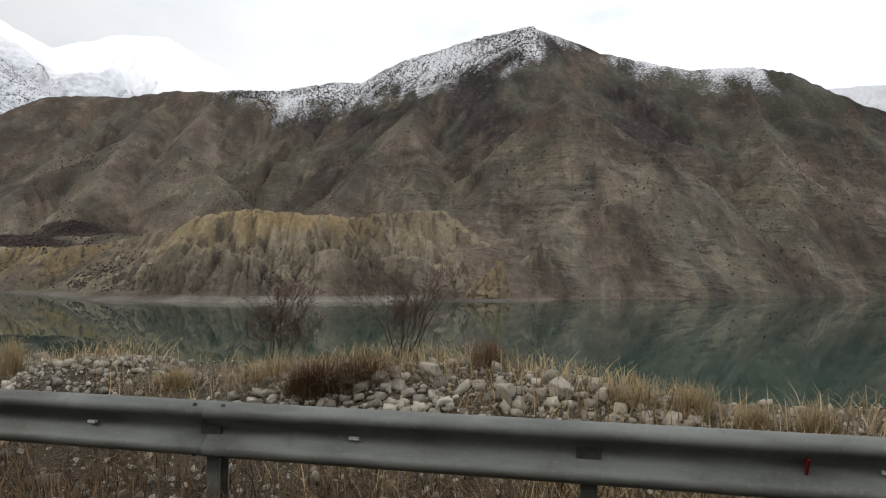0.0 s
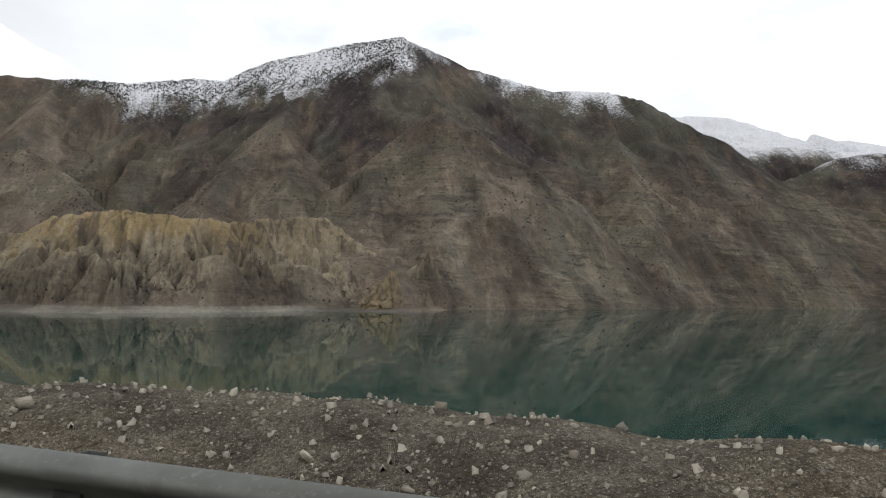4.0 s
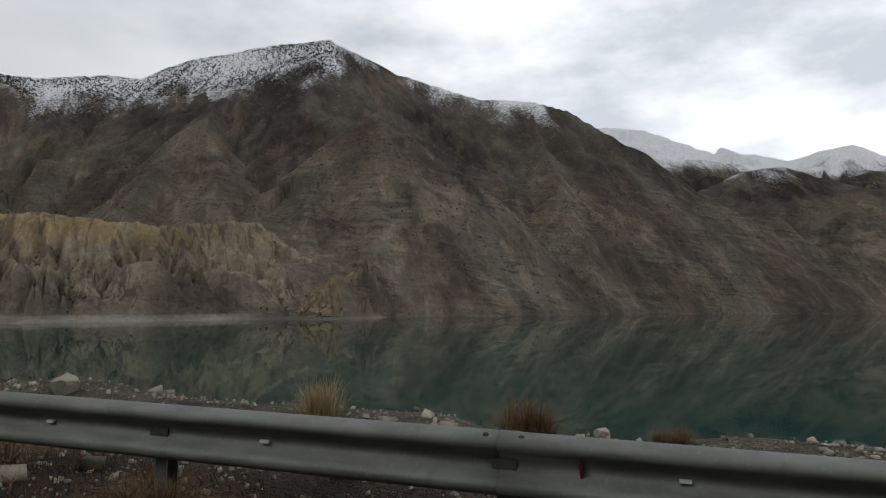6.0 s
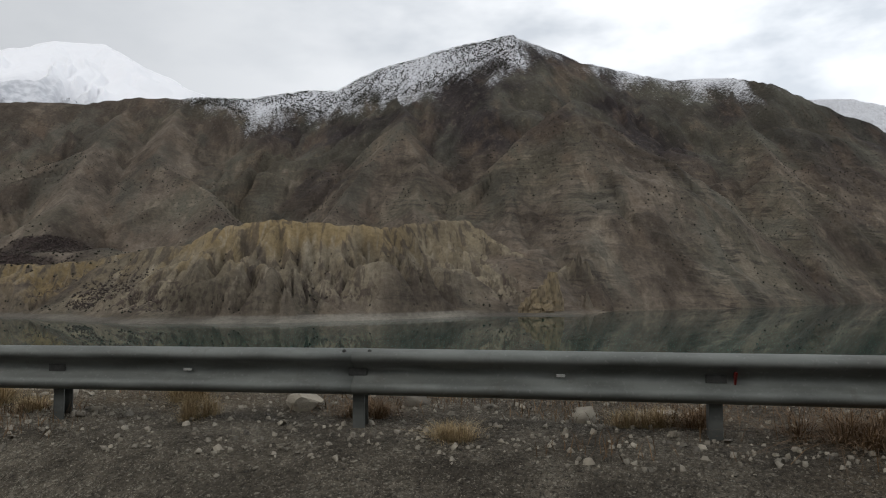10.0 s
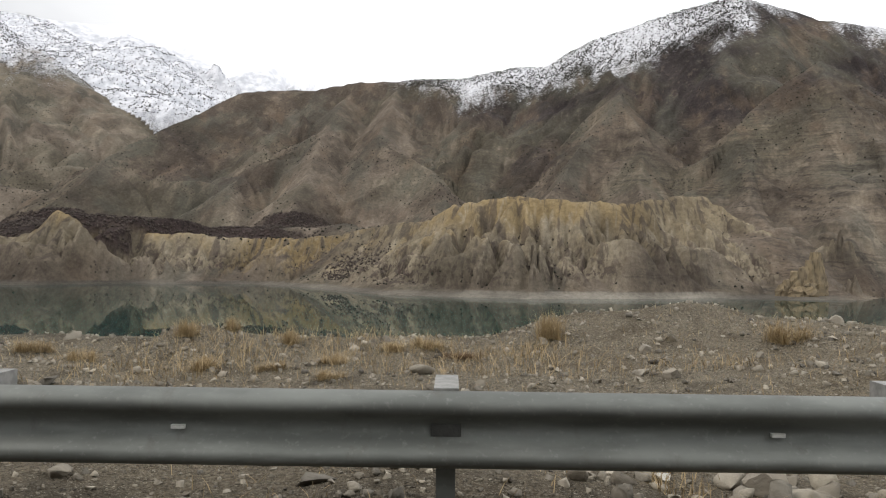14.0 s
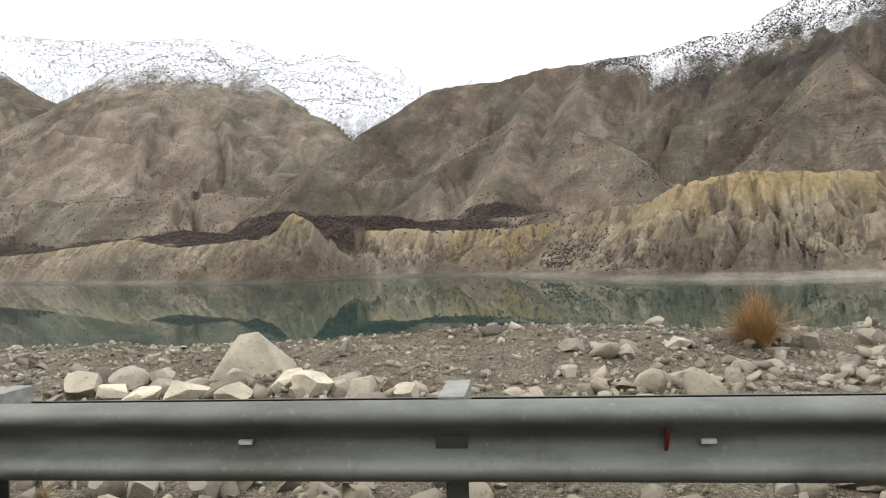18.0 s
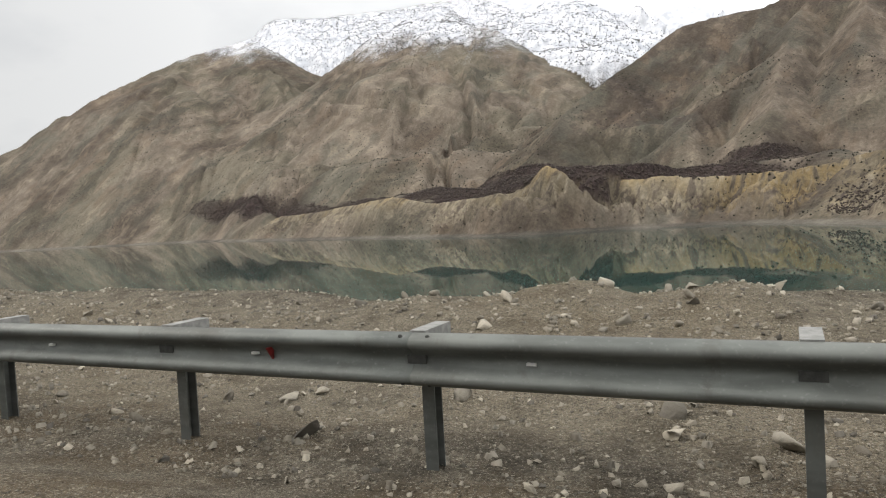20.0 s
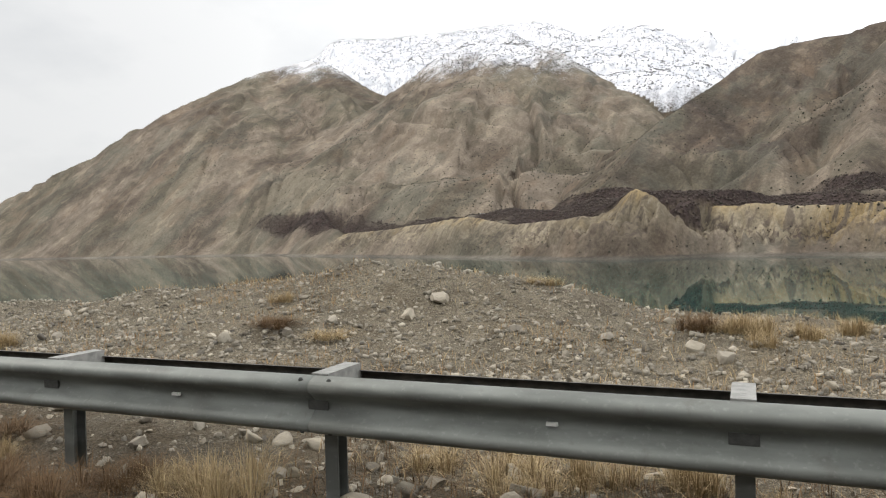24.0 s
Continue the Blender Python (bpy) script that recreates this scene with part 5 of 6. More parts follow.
def scatter(count, size0, size1, seed, zone, dense, small=False, material=GRAVEL, lumps=False):
    """Many loose stones as one mesh."""
    rng = np.random.default_rng(seed)
    s = rng.uniform(zone[0], zone[1], count * 3)
    d = zone[2] + (zone[3] - zone[2]) * rng.uniform(0, 1, count * 3) ** 1.25
    lim = np.interp(s, S_KEYS, EDGE) + 0.9
    keep = (d < lim) & (fbm(s / 2.2, d / 1.4, 3, seed) + rng.uniform(-0.7, 0.7, len(s)) > dense)
    s, d = s[keep][:count], d[keep][:count]
    n = len(s)
    px, py = beside(s, d)
    pz = near_ground(s, d)
    size = size0 + (size1 - size0) * rng.uniform(0, 1, n) ** (2.2 if small else 4)
    base = np.array([(x, y, z) for x in (-1, 1) for y in (-1, 1) for z in (-1, 1)], float)
    tri = np.array([(0, 1, 3), (0, 3, 2), (4, 6, 7), (4, 7, 5), (0, 4, 5), (0, 5, 1), (2, 3, 7), (2, 7, 6), (0, 2, 6), (0, 6, 4), (1, 5, 7), (1, 7, 3)])
    if small:
        base = np.array([(0.95, 0, -0.9), (-0.5, 0.9, -0.9), (-0.5, -0.9, -0.9), (0.75, 0.1, 0.9), (-0.4, 0.7, 0.8), (-0.35, -0.65, 0.85)], float)
        tri = np.array([(0, 1, 4), (0, 4, 3), (1, 2, 5), (1, 5, 4), (2, 0, 3), (2, 3, 5), (3, 4, 5)])
    corners = len(base)
    form = base[None] * rng.uniform(0.4, 1.0, (n, corners, 3))
    if lumps:
        shapes, tri = LUMPS
        corners = shapes.shape[1]
        form = shapes[rng.integers(0, len(shapes), n)] * 2.7
    v = form * rng.uniform(0.65, 1.2, (n, 1, 3)) * np.array((0.52, 0.45, 0.34)) * size[:, None, None]
    a = rng.uniform(0, 2 * math.pi, n)
    ca, sa = np.cos(a)[:, None], np.sin(a)[:, None]
    tilt = rng.normal(0, 0.55, n)[:, None]
    vx, vy, vz = v[..., 0], v[..., 1], v[..., 2]
    vx, vz = vx * np.cos(tilt) - vz * np.sin(tilt), vx * np.sin(tilt) + vz * np.cos(tilt)
    out = np.stack([px[:, None] + vx * ca - vy * sa, py[:, None] + vx * sa + vy * ca, pz[:, None] + vz + size[:, None] * 0.08], -1)
    faces = (np.arange(n)[:, None, None] * corners + tri[None]).reshape(-1, 3)
    ob = new("gravel", np_mesh("gravel", out.reshape(-1, 3), faces, material, False))
    tagged(ob, "loose grey and pale broken stones on the verge", "gravel", kind="stuff")


scatter(22000, 0.03, 0.1, 21, (-8, 66, -0.6, 3.2), -0.6, True, PALE_GRAVEL)
scatter(24000, 0.03, 0.09, 42, (66, 150, -0.6, 3.2), -0.6, True)
scatter(46000, 0.03, 0.12, 22, (150, 300, -0.4, 8.0), -0.6, True)
scatter(3600, 0.05, 0.22, 23, (152, 300, 0.2, 8.0), 0.05, False, GRAVEL, True)
scatter(1500, 0.06, 0.24, 24, (-6, 150, 0.0, 3.2), 0.1)
# gravel mounds and rubble heaps beside the rail
scatter(2200, 0.03, 0.14, 29, (-0.6, 2.9, 1.0, 2.6), -0.7, False, PALE_GRAVEL)
scatter(900, 0.02, 0.12, 32, (3.9, 5.7, 1.0, 2.4), -0.7, False, PALE_GRAVEL)
scatter(6500, 0.02, 0.1, 34, (17, 36, 0.5, 3.0), -0.3, False, PALE_GRAVEL)
scatter(8000, 0.02, 0.09, 35, (54, 70, 0.4, 2.6), -0.5, False, PALE_GRAVEL)
scatter(9000, 0.02, 0.1, 36, (284, 298, 3.0, 8.4), -0.5)
scatter(3000, 0.02, 0.08, 37, (9.5, 14.2, 0.6, 2.6), -0.4, False, PALE_GRAVEL)
scatter(12000, 0.02, 0.11, 33, (150, 296, 3.4, 8.4), -0.1)
scatter(9000, 0.02, 0.1, 40, (200, 226, 2.4, 6.6), -0.5)
scatter(1500, 0.04, 0.22, 30, (150, 168, 0.1, 2.2), -0.5, False, GRAVEL, True)
scatter(700, 0.05, 0.3, 25, (199, 207, 0.1, 1.6), -0.6, False, CREAM, True)
scatter(500, 0.06, 0.3, 26, (211.5, 219, 0.5, 3.6), -0.6, False, CREAM, True)
scatter(420, 0.06, 0.24, 41, (206.5, 213.5, 3.2, 4.8), -0.6, False, CREAM, True)
scatter(600, 0.06, 0.26, 27, (219.5, 224.5, 2.6, 5.2), -0.6, False, CREAM, True)
scatter(2600, 0.03, 0.22, 28, (254, 268, 0.1, 2.6), -0.6, False, CREAM, True)
scatter(1100, 0.03, 0.2, 31, (268, 300, 0.1, 2.2), -0.2, False, CREAM, True)

# ---------- dry grass ----------


def tuft_mesh(name, seed, blades, material, spread=0.5, stiff=0.5):
    """A clump of thin bent blades in several bunches, one metre wide and one high before scaling."""
    rng = np.random.default_rng(seed)
    bunch = rng.integers(0, 7, blades)
    bx, by, bh = rng.normal(0, 0.17, 7)[bunch], rng.normal(0, 0.17, 7)[bunch], rng.uniform(0.55, 1.0, 7)[bunch]
    a = rng.uniform(0, 2 * math.pi, blades)
    r0 = np.abs(rng.normal(0, 0.1, blades))
    lean = np.abs(rng.normal(0, spread * 0.75, blades)) * bh
    h = rng.uniform(0.2, 1.0, blades) * (1 - 0.5 * np.minimum(lean, 1)) * bh
    w = rng.uniform(0.0016, 0.0042, blades)
    ca, sa = np.cos(a), np.sin(a)
    side = np.stack([-sa, ca, 0 * a], -1) * w[:, None]
    twist = rng.uniform(-0.9, 0.9, blades)
    droop = rng.uniform(0.75, 1.1, blades)
    p0 = np.stack([bx + ca * r0, by + sa * r0, 0 * a - 0.03], -1)
    p1 = p0 + np.stack([np.cos(a + twist) * lean * 0.3, np.sin(a + twist) * lean * 0.3, h * 0.65], -1)
    p2 = p0 + np.stack([np.cos(a + twist) * lean * (1.15 - 0.3 * stiff), np.sin(a + twist) * lean * (1.15 - 0.3 * stiff), h * droop], -1)
    v = np.stack([p0 - side, p0 + side, p1 + side * 0.8, p1 - side * 0.8, p2], 1).reshape(-1, 3)
    base = np.arange(blades)[:, None] * 5
    tri = np.concatenate([base + np.array([[0, 1, 2]]), base + np.array([[0, 2, 3]]), base + np.array([[3, 2, 4]])])
    return np_mesh(name, v, tri, material, False)


TUFTS = [tuft_mesh("grass_tuft", 60 + k, 900, STRAW, 0.42 + 0.05 * k, 0.4) for k in range(4)]
SCRUBS = [tuft_mesh("dead_scrub", 70 + k, 1500, RUSSET, 0.85, 0.2) for k in range(2)]
grass_rng = random.Random(33)


def place_tufts(rows):
    """Clumps of dry grass: along, beyond the rail, width, height."""
    for s, d, w, h in rows:
        n = max(1, round(w / 0.45))
        for k in range(n):
            ss = s + (k - (n - 1) / 2) * w / n + grass_rng.uniform(-0.05, 0.05)
            dd = d + grass_rng.uniform(-0.12, 0.12) * n
            px, py = beside(ss, dd)
            russet = grass_rng.random() < (0.65 if 56 < s < 120 else 0.3 if s < 145 or s > 200 else 0.1)
            ob = new("dead_scrub" if russet else "grass_tuft", grass_rng.choice(SCRUBS if russet else TUFTS))
            width = w / n * 1.1
            ob.matrix_basis = Matrix.Translation((float(px), float(py), ground_at(ss, dd))) @ Matrix.Rotation(grass_rng.uniform(0, 6.28), 4, "Z") @ Matrix.Diagonal(
                (width, width, h * 1.35 * grass_rng.uniform(0.85, 1.15), 1))
            tagged(ob, "russet clump of dead scrub on gravel" if russet else "dry straw-yellow grass tuft on gravel", "grass", "grass tufts on the verge")


place_tufts([(-1.3, 1.5, 0.46, 0.25), (-0.9, 1.5, 0.37, 0.24), (-0.5, 1.5, 0.45, 0.29), (-0.1, 1.6, 0.41, 0.24), (1.0, 1.9, 0.26, 0.31),
    (2.0, 1.6, 0.66, 0.26), (2.6, 1.6, 0.91, 0.32), (3.6, 1.8, 0.48, 0.25), (5.3, 1.7, 0.35, 0.47), (10.2, 1.4, 0.31, 0.42),
    (10.8, 1.2, 0.54, 0.22), (11.4, 1.3, 0.46, 0.28), (12.2, 1.1, 0.31, 0.25), (13.1, 1.5, 0.18, 0.11), (13.6, 1.1, 0.28, 0.18),
    (22.4, 2.7, 0.25, 0.21), (22.8, 2.7, 0.37, 0.12), (23.2, 2.7, 0.37, 0.14), (24.0, 2.4, 0.34, 0.15), (24.4, 2.4, 0.38, 0.19),
    (24.9, 2.2, 0.44, 0.18), (25.5, 2.5, 0.24, 0.20), (60.2, 1.1, 0.45, 0.27), (60.9, 1.3, 0.24, 0.18)])
place_tufts([(61.5, 1.3, 0.39, 0.49), (62.4, 1.4, 0.19, 0.19), (64.6, 1.2, 0.30, 0.30), (64.9, 1.4, 0.64, 0.64), (70.9, 2.4, 0.27, 0.18),
    (71.9, 2.5, 0.52, 0.43), (73.6, 2.1, 0.54, 0.44), (83.8, 1.9, 0.52, 0.35), (84.6, 1.8, 0.38, 0.23), (106.2, 0.7, 0.36, 0.18),
    (107.2, -0.4, 0.39, 0.25), (108.0, 0.9, 0.37, 0.14), (108.7, 0.5, 0.66, 0.18), (109.6, 0.4, 0.56, 0.19), (111.2, 0.5, 0.80, 0.27),
    (141.4, 0.4, 0.35, 0.15), (143.0, 0.5, 0.54, 0.18), (143.7, 0.4, 0.29, 0.14), (144.6, 0.2, 0.43, 0.14), (145.4, -0.0, 0.44, 0.22),
    (151.8, 3.7, 0.32, 0.32), (154.2, 1.1, 0.29, 0.15), (163.4, 5.0, 0.59, 0.29), (165.9, 5.7, 0.52, 0.38)])
place_tufts([(166.9, 5.1, 0.38, 0.09), (167.2, 5.6, 0.57, 0.19), (167.7, 5.4, 0.46, 0.16), (168.1, 4.2, 0.34, 0.11), (168.2, 4.8, 0.34, 0.12),
    (168.8, 4.3, 0.36, 0.12), (168.9, 5.9, 0.44, 0.23), (169.4, 4.4, 0.46, 0.22), (169.6, 6.1, 0.31, 0.22), (169.9, 5.6, 0.40, 0.25),
    (170.7, 4.9, 0.35, 0.14), (171.4, 5.3, 0.45, 0.19), (174.6, 4.5, 0.29, 0.33), (175.1, 3.6, 0.56, 0.20), (176.1, 5.8, 0.30, 0.23),
    (176.2, 3.5, 0.35, 0.14), (176.6, 5.6, 0.28, 0.13), (177.8, 4.3, 0.32, 0.16), (177.9, 5.3, 0.73, 0.23), (178.6, 5.1, 0.84, 0.21),
    (179.4, 5.2, 0.40, 0.20), (180.1, 5.3, 0.34, 0.19), (180.5, 5.1, 0.48, 0.16), (181.1, 4.7, 0.87, 0.16)])
place_tufts([(181.6, 4.0, 0.38, 0.26), (182.2, 4.7, 0.86, 0.23), (186.0, 5.6, 0.45, 0.30), (186.8, 5.4, 0.86, 0.38), (187.6, 4.5, 0.81, 0.31),
    (188.9, 4.5, 0.38, 0.24), (189.4, 5.2, 0.29, 0.20), (190.0, 1.1, 0.38, 0.19), (190.6, 4.9, 0.39, 0.22), (190.7, 0.8, 0.37, 0.21),
    (191.4, 0.8, 0.51, 0.26), (191.4, 4.4, 0.30, 0.14), (201.1, 6.2, 0.44, 0.22), (203.9, 0.5, 0.41, 0.34), (204.2, 4.5, 0.37, 0.19),
    (207.6, 4.9, 0.38, 0.35), (216.7, 1.0, 0.14, 0.14), (260.6, 5.3, 0.58, 0.25), (262.6, 4.7, 0.80, 0.17),
    (263.4, -0.0, 0.46, 0.21), (264.4, 6.2, 0.61, 0.24), (265.2, 0.3, 0.39, 0.24), (269.7, 4.8, 1.09, 0.27)])
place_tufts([(270.0, 0.2, 0.64, 0.38), (271.5, 5.1, 0.87, 0.29), (272.2, 1.0, 0.61, 0.28), (272.8, 5.1, 1.32, 0.44), (273.0, 5.6, 0.85, 0.21),
    (273.8, 5.0, 0.84, 0.26), (274.7, 6.0, 0.81, 0.37), (275.6, 0.8, 0.54, 0.30), (276.1, 5.7, 1.73, 0.38), (276.5, 0.9, 0.75, 0.41),
    (277.4, 1.1, 0.61, 0.35), (277.6, 7.1, 0.86, 0.31), (279.0, 7.2, 1.29, 0.31), (280.4, 7.0, 1.43, 0.32), (281.7, 6.3, 1.45, 0.25),
    (284.9, 6.2, 0.60, 0.33), (285.6, 5.7, 1.06, 0.28), (286.2, 5.3, 0.87, 0.27), (286.5, 1.0, 1.01, 0.30), (287.2, 0.7, 0.51, 0.19),
    (290.5, 0.1, 0.37, 0.18), (294.8, 3.5, 0.55, 0.37)])


# the round rusty weed above the stones
ROUND_WEED = tuft_mesh("dead_scrub", 75, 2200, RUSTY, 1.1, 0.2)
for s, d, w, h in ((211.5, 5.1, 0.62, 0.66), (206.0, 6.0, 0.4, 0.3), (64.9, 1.3, 0.5, 0.4)):
    weed = new("dead_scrub", ROUND_WEED)
    weed.matrix_basis = Matrix.Translation((*(float(q) for q in beside(s, d)), ground_at(s, d))) @ Matrix.Diagonal((w, w, h * 1.3, 1))
    tagged(weed, "round rusty-orange dead weed on the gravel", "grass", "grass tufts on the verge")


def grass_sheet(count, seed, zone, height, dense, material, label):
    """Thin dry grass that nobody could count, as one mesh."""
    rng = np.random.default_rng(seed)
    s, d = rng.uniform(zone[0], zone[1], count * 3), rng.uniform(zone[2], zone[3], count * 3)
    lim = np.interp(s, S_KEYS, EDGE) + 0.5
    keep = (d < lim) & (fbm(s / 1.6, d / 0.9, 3, seed) + rng.uniform(-0.25, 0.25, len(s)) > dense)
    s, d = s[keep][:count], d[keep][:count]
    n = len(s)
    px, py = beside(s, d)
    p0 = np.stack([px, py, near_ground(s, d) - 0.01], -1)
    a, h = rng.uniform(0, 2 * math.pi, n), rng.uniform(0.3, 1.0, n) * height
    lean = rng.normal(0, 1.1, n) * h
    p1 = p0 + np.stack([np.cos(a) * lean * 0.4, np.sin(a) * lean * 0.4, h * 0.6], -1)
    p2 = p0 + np.stack([np.cos(a) * lean, np.sin(a) * lean, h], -1)
    side = np.stack([-np.sin(a), np.cos(a), 0 * a], -1) * rng.uniform(0.0012, 0.003, n)[:, None]
    v = np.stack([p0 - side, p0 + side, p1 + side, p1 - side, p2], 1).reshape(-1, 3)
    base = np.arange(n)[:, None] * 5
    tri = np.concatenate([base + np.array([[0, 1, 2]]), base + np.array([[0, 2, 3]]), base + np.array([[3, 2, 4]])])
    tagged(new("dry_grass", np_mesh("dry_grass", v, tri, material, False)), label, "grass", kind="stuff")


grass_sheet(4000, 37, (8.5, 13.8, 0.2, 2.6), 0.12, 0.1, STRAW, "thin dry straw grass on the gravel mound")
grass_sheet(10000, 41, (-6, 9, 0.2, 2.6), 0.24, 0.05, STRAW, "thin dry straw grass along the bank")
grass_sheet(12000, 40, (-6, 13.8, -0.5, 0.9), 0.26, -0.25, RUSSET, "russet dead grass below the rail")
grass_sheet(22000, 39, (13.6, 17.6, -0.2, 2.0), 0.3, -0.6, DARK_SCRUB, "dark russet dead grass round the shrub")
grass_sheet(7000, 42, (17, 34, 0.6, 3.0), 0.1, 0.15, STRAW, "thin dry straw grass along the bank")
grass_sheet(14000, 51, (108, 142, -0.5, 1.4), 0.14, -0.05, RUSSET, "dry brown weeds below the rail")
grass_sheet(26000, 43, (66, 112, -0.6, 1.6), 0.15, -0.2, LEAF_LITTER, "russet dead weeds below the rail")
grass_sheet(14000, 44, (138, 200, 0.0, 7.0), 0.11, 0.12, STRAW, "thin dry straw grass on the gravel")
grass_sheet(9000, 50, (163, 188, 3.8, 6.6), 0.2, 0.3, STRAW, "pale straw grass in clumps along the edge of the verge")
grass_sheet(16000, 49, (138, 166, -0.5, 1.3), 0.13, 0.0, STRAW, "dry straw grass under the rail")
grass_sheet(15000, 45, (182, 199, -0.3, 1.4), 0.11, 0.02, STRAW, "dry beige grass below the rail")
grass_sheet(9000, 38, (198, 207, -0.3, 1.2), 0.15, -0.05, RUSSET, "dry brown grass below the rail")
grass_sheet(20000, 46, (254, 296, 0.6, 8.0), 0.12, 0.05, STRAW, "dry grass on the gravel terrace")
grass_sheet(22000, 47, (254, 296, -0.4, 2.2), 0.14, -0.05, RUSSET, "dry grass among the rubble")
grass_sheet(15000, 48, (258, 296, 1.5, 7.5), 0.14, 0.1, RUSTY, "rusty dead weeds on the terrace")

# ---------- bare shrubs ----------


def shrub_meshes(seed, stems, height, spread, depth=5):
    """A leafless shrub of tapered stems: thick branches and fine twigs apart."""
    rng = random.Random(seed)
    segs = []

    def grow(p, v, length, r, level):
        steps_n = 4 if level < 2 else 3
        for k in range(steps_n):
            q = p + v * (length / steps_n)
            r2 = r * 0.84
            segs.append((p, q, r, r2, level))
            p, r = q, r2
            v = (v + Vector((rng.gauss(0, 0.22), rng.gauss(0, 0.22), rng.gauss(0.05, 0.12)))).normalized()
            if level < depth and (k > 0 or level > 0):
                for _ in range(1 if level < 2 else rng.choice((1, 2, 2))):
                    side = Vector((rng.gauss(0, 1), rng.gauss(0, 1), rng.gauss(0.25, 0.6))).normalized()
                    grow(p.copy(), (v * 0.75 + side * 0.65).normalized(), length * rng.uniform(0.5, 0.72), r * 0.62, level + 1 if level else 1 + (rng.random() < 0.3))
    for k in range(stems):
        a = k * 2 * math.pi / stems + rng.uniform(-0.4, 0.4)
        out = rng.uniform(0.15, 0.75) * spread
        v = Vector((math.cos(a) * out, math.sin(a) * out, 1)).normalized()
        grow(Vector((math.cos(a) * 0.07, math.sin(a) * 0.07, -0.05)), v, height * rng.uniform(0.4, 0.6), 0.016 * rng.uniform(0.8, 1.2) * height / 2, 0)
    meshes = []
    for thick in (True, False):
        use = [q for q in segs if (q[4] < 2) == thick]
        sides = 5 if thick else 3
        P, Q = np.array([q[0][:] for q in use]), np.array([q[1][:] for q in use])
        r1, r2 = np.array([q[2] for q in use]), np.array([max(q[3], 0.002) for q in use])
        w = Q - P
        w = w / np.linalg.norm(w, axis=1)[:, None]
        ref = np.where(np.abs(w[:, 2:3]) > 0.9, np.array([[1.0, 0, 0]]), np.array([[0, 0, 1.0]]))
        u = np.cross(w, ref)
        u = u / np.linalg.norm(u, axis=1)[:, None]
        t = np.cross(w, u)
        ang = np.arange(sides) * 2 * math.pi / sides
        off = u[:, None] * np.cos(ang)[None, :, None] + t[:, None] * np.sin(ang)[None, :, None]
        v = np.concatenate([P[:, None] + off * np.maximum(r1, 0.0022)[:, None, None], Q[:, None] + off * r2[:, None, None]], 1).reshape(-1, 3)
        f = np.array([(i, (i + 1) % sides, sides + (i + 1) % sides, sides + i) for i in range(sides)])
        faces = (np.arange(len(use))[:, None, None] * 2 * sides + f[None]).reshape(-1, 4)
        meshes.append(np_mesh("stem" if thick else "twig_spray", v, faces, BARK if thick else TWIG, thick))
    return meshes


TWIG = blade_material("red_brown_twigs", (0.085, 0.045, 0.032), (0.04, 0.026, 0.02))
SHRUBS = [shrub_meshes(81, 12, 2.4, 1.0, 4), shrub_meshes(82, 8, 2.4, 0.9, 4), shrub_meshes(83, 9, 1.6, 1.4, 4), shrub_meshes(84, 1, 2.4, 0.3, 3)]


def shrub(kind, s, d, w, h, turn, label):
    natural_h, natural_w = (2.5, 2.4, 1.7, 2.5)[kind], (2.6, 2.2, 2.5, 1.2)[kind]
    px, py = beside(s, d)
    ob = tagged(new("shrub"), label, "shrub", "bare shrubs along the bank")
    ob.matrix_basis = Matrix.Translation((float(px), float(py), ground_at(s, d))) @ Matrix.Rotation(turn, 4, "Z") @ Matrix.Diagonal((w / natural_w, w / natural_w, h / natural_h, 1))
    shared("stem", SHRUBS[kind][0], ob)
    tagged(shared("twig_spray", SHRUBS[kind][1], ob), kind="stuff")


for kind, s, d, w, h, turn in ((2, 3.1, 2.5, 1.2, 0.9, 0.3), (1, 1.8, 2.2, 0.8, 1.0, 1.0), (0, 15.2, 1.5, 2.9, 2.9, 0.5), (2, 14.9, 1.3, 1.3, 0.6, 0.8), (2, 15.7, 1.2, 1.3, 0.55, 1.9), (2, 58.2, 1.9, 1.9, 0.9, 0.1), (0, 88.2, 1.4, 3.0, 3.0, 1.7), (0, 89.8, 1.9, 2.8, 2.6, 1.4), (1, 86.1, 2.0, 1.0, 0.9, 0.9), (2, 82.5, 2.2, 2.2, 1.1, 0.4),
                               (2, 99.2, 1.8, 3.4, 1.9, 0.9), (2, 97.5, 1.9, 3.0, 1.8, 1.9), (0, 93.4, 1.5, 3.0, 2.3, 0.2), (2, 95.6, 2.1, 2.8, 1.8, 2.9),
                               (2, 100.6, 2.4, 3.0, 1.5, 2.4), (1, 148.3, 1.6, 0.7, 0.9, 0.4), (2, 80.9, 2.2, 2.3, 1.3, 1.4), (2, 81.4, 2.2, 2.2, 1.4, 2.0), (1, 85.4, 2.0, 0.9, 0.8, 1.1)):
    shrub(kind, s, d, w, h, turn, "bare red-brown willow shrub with many thin stems")
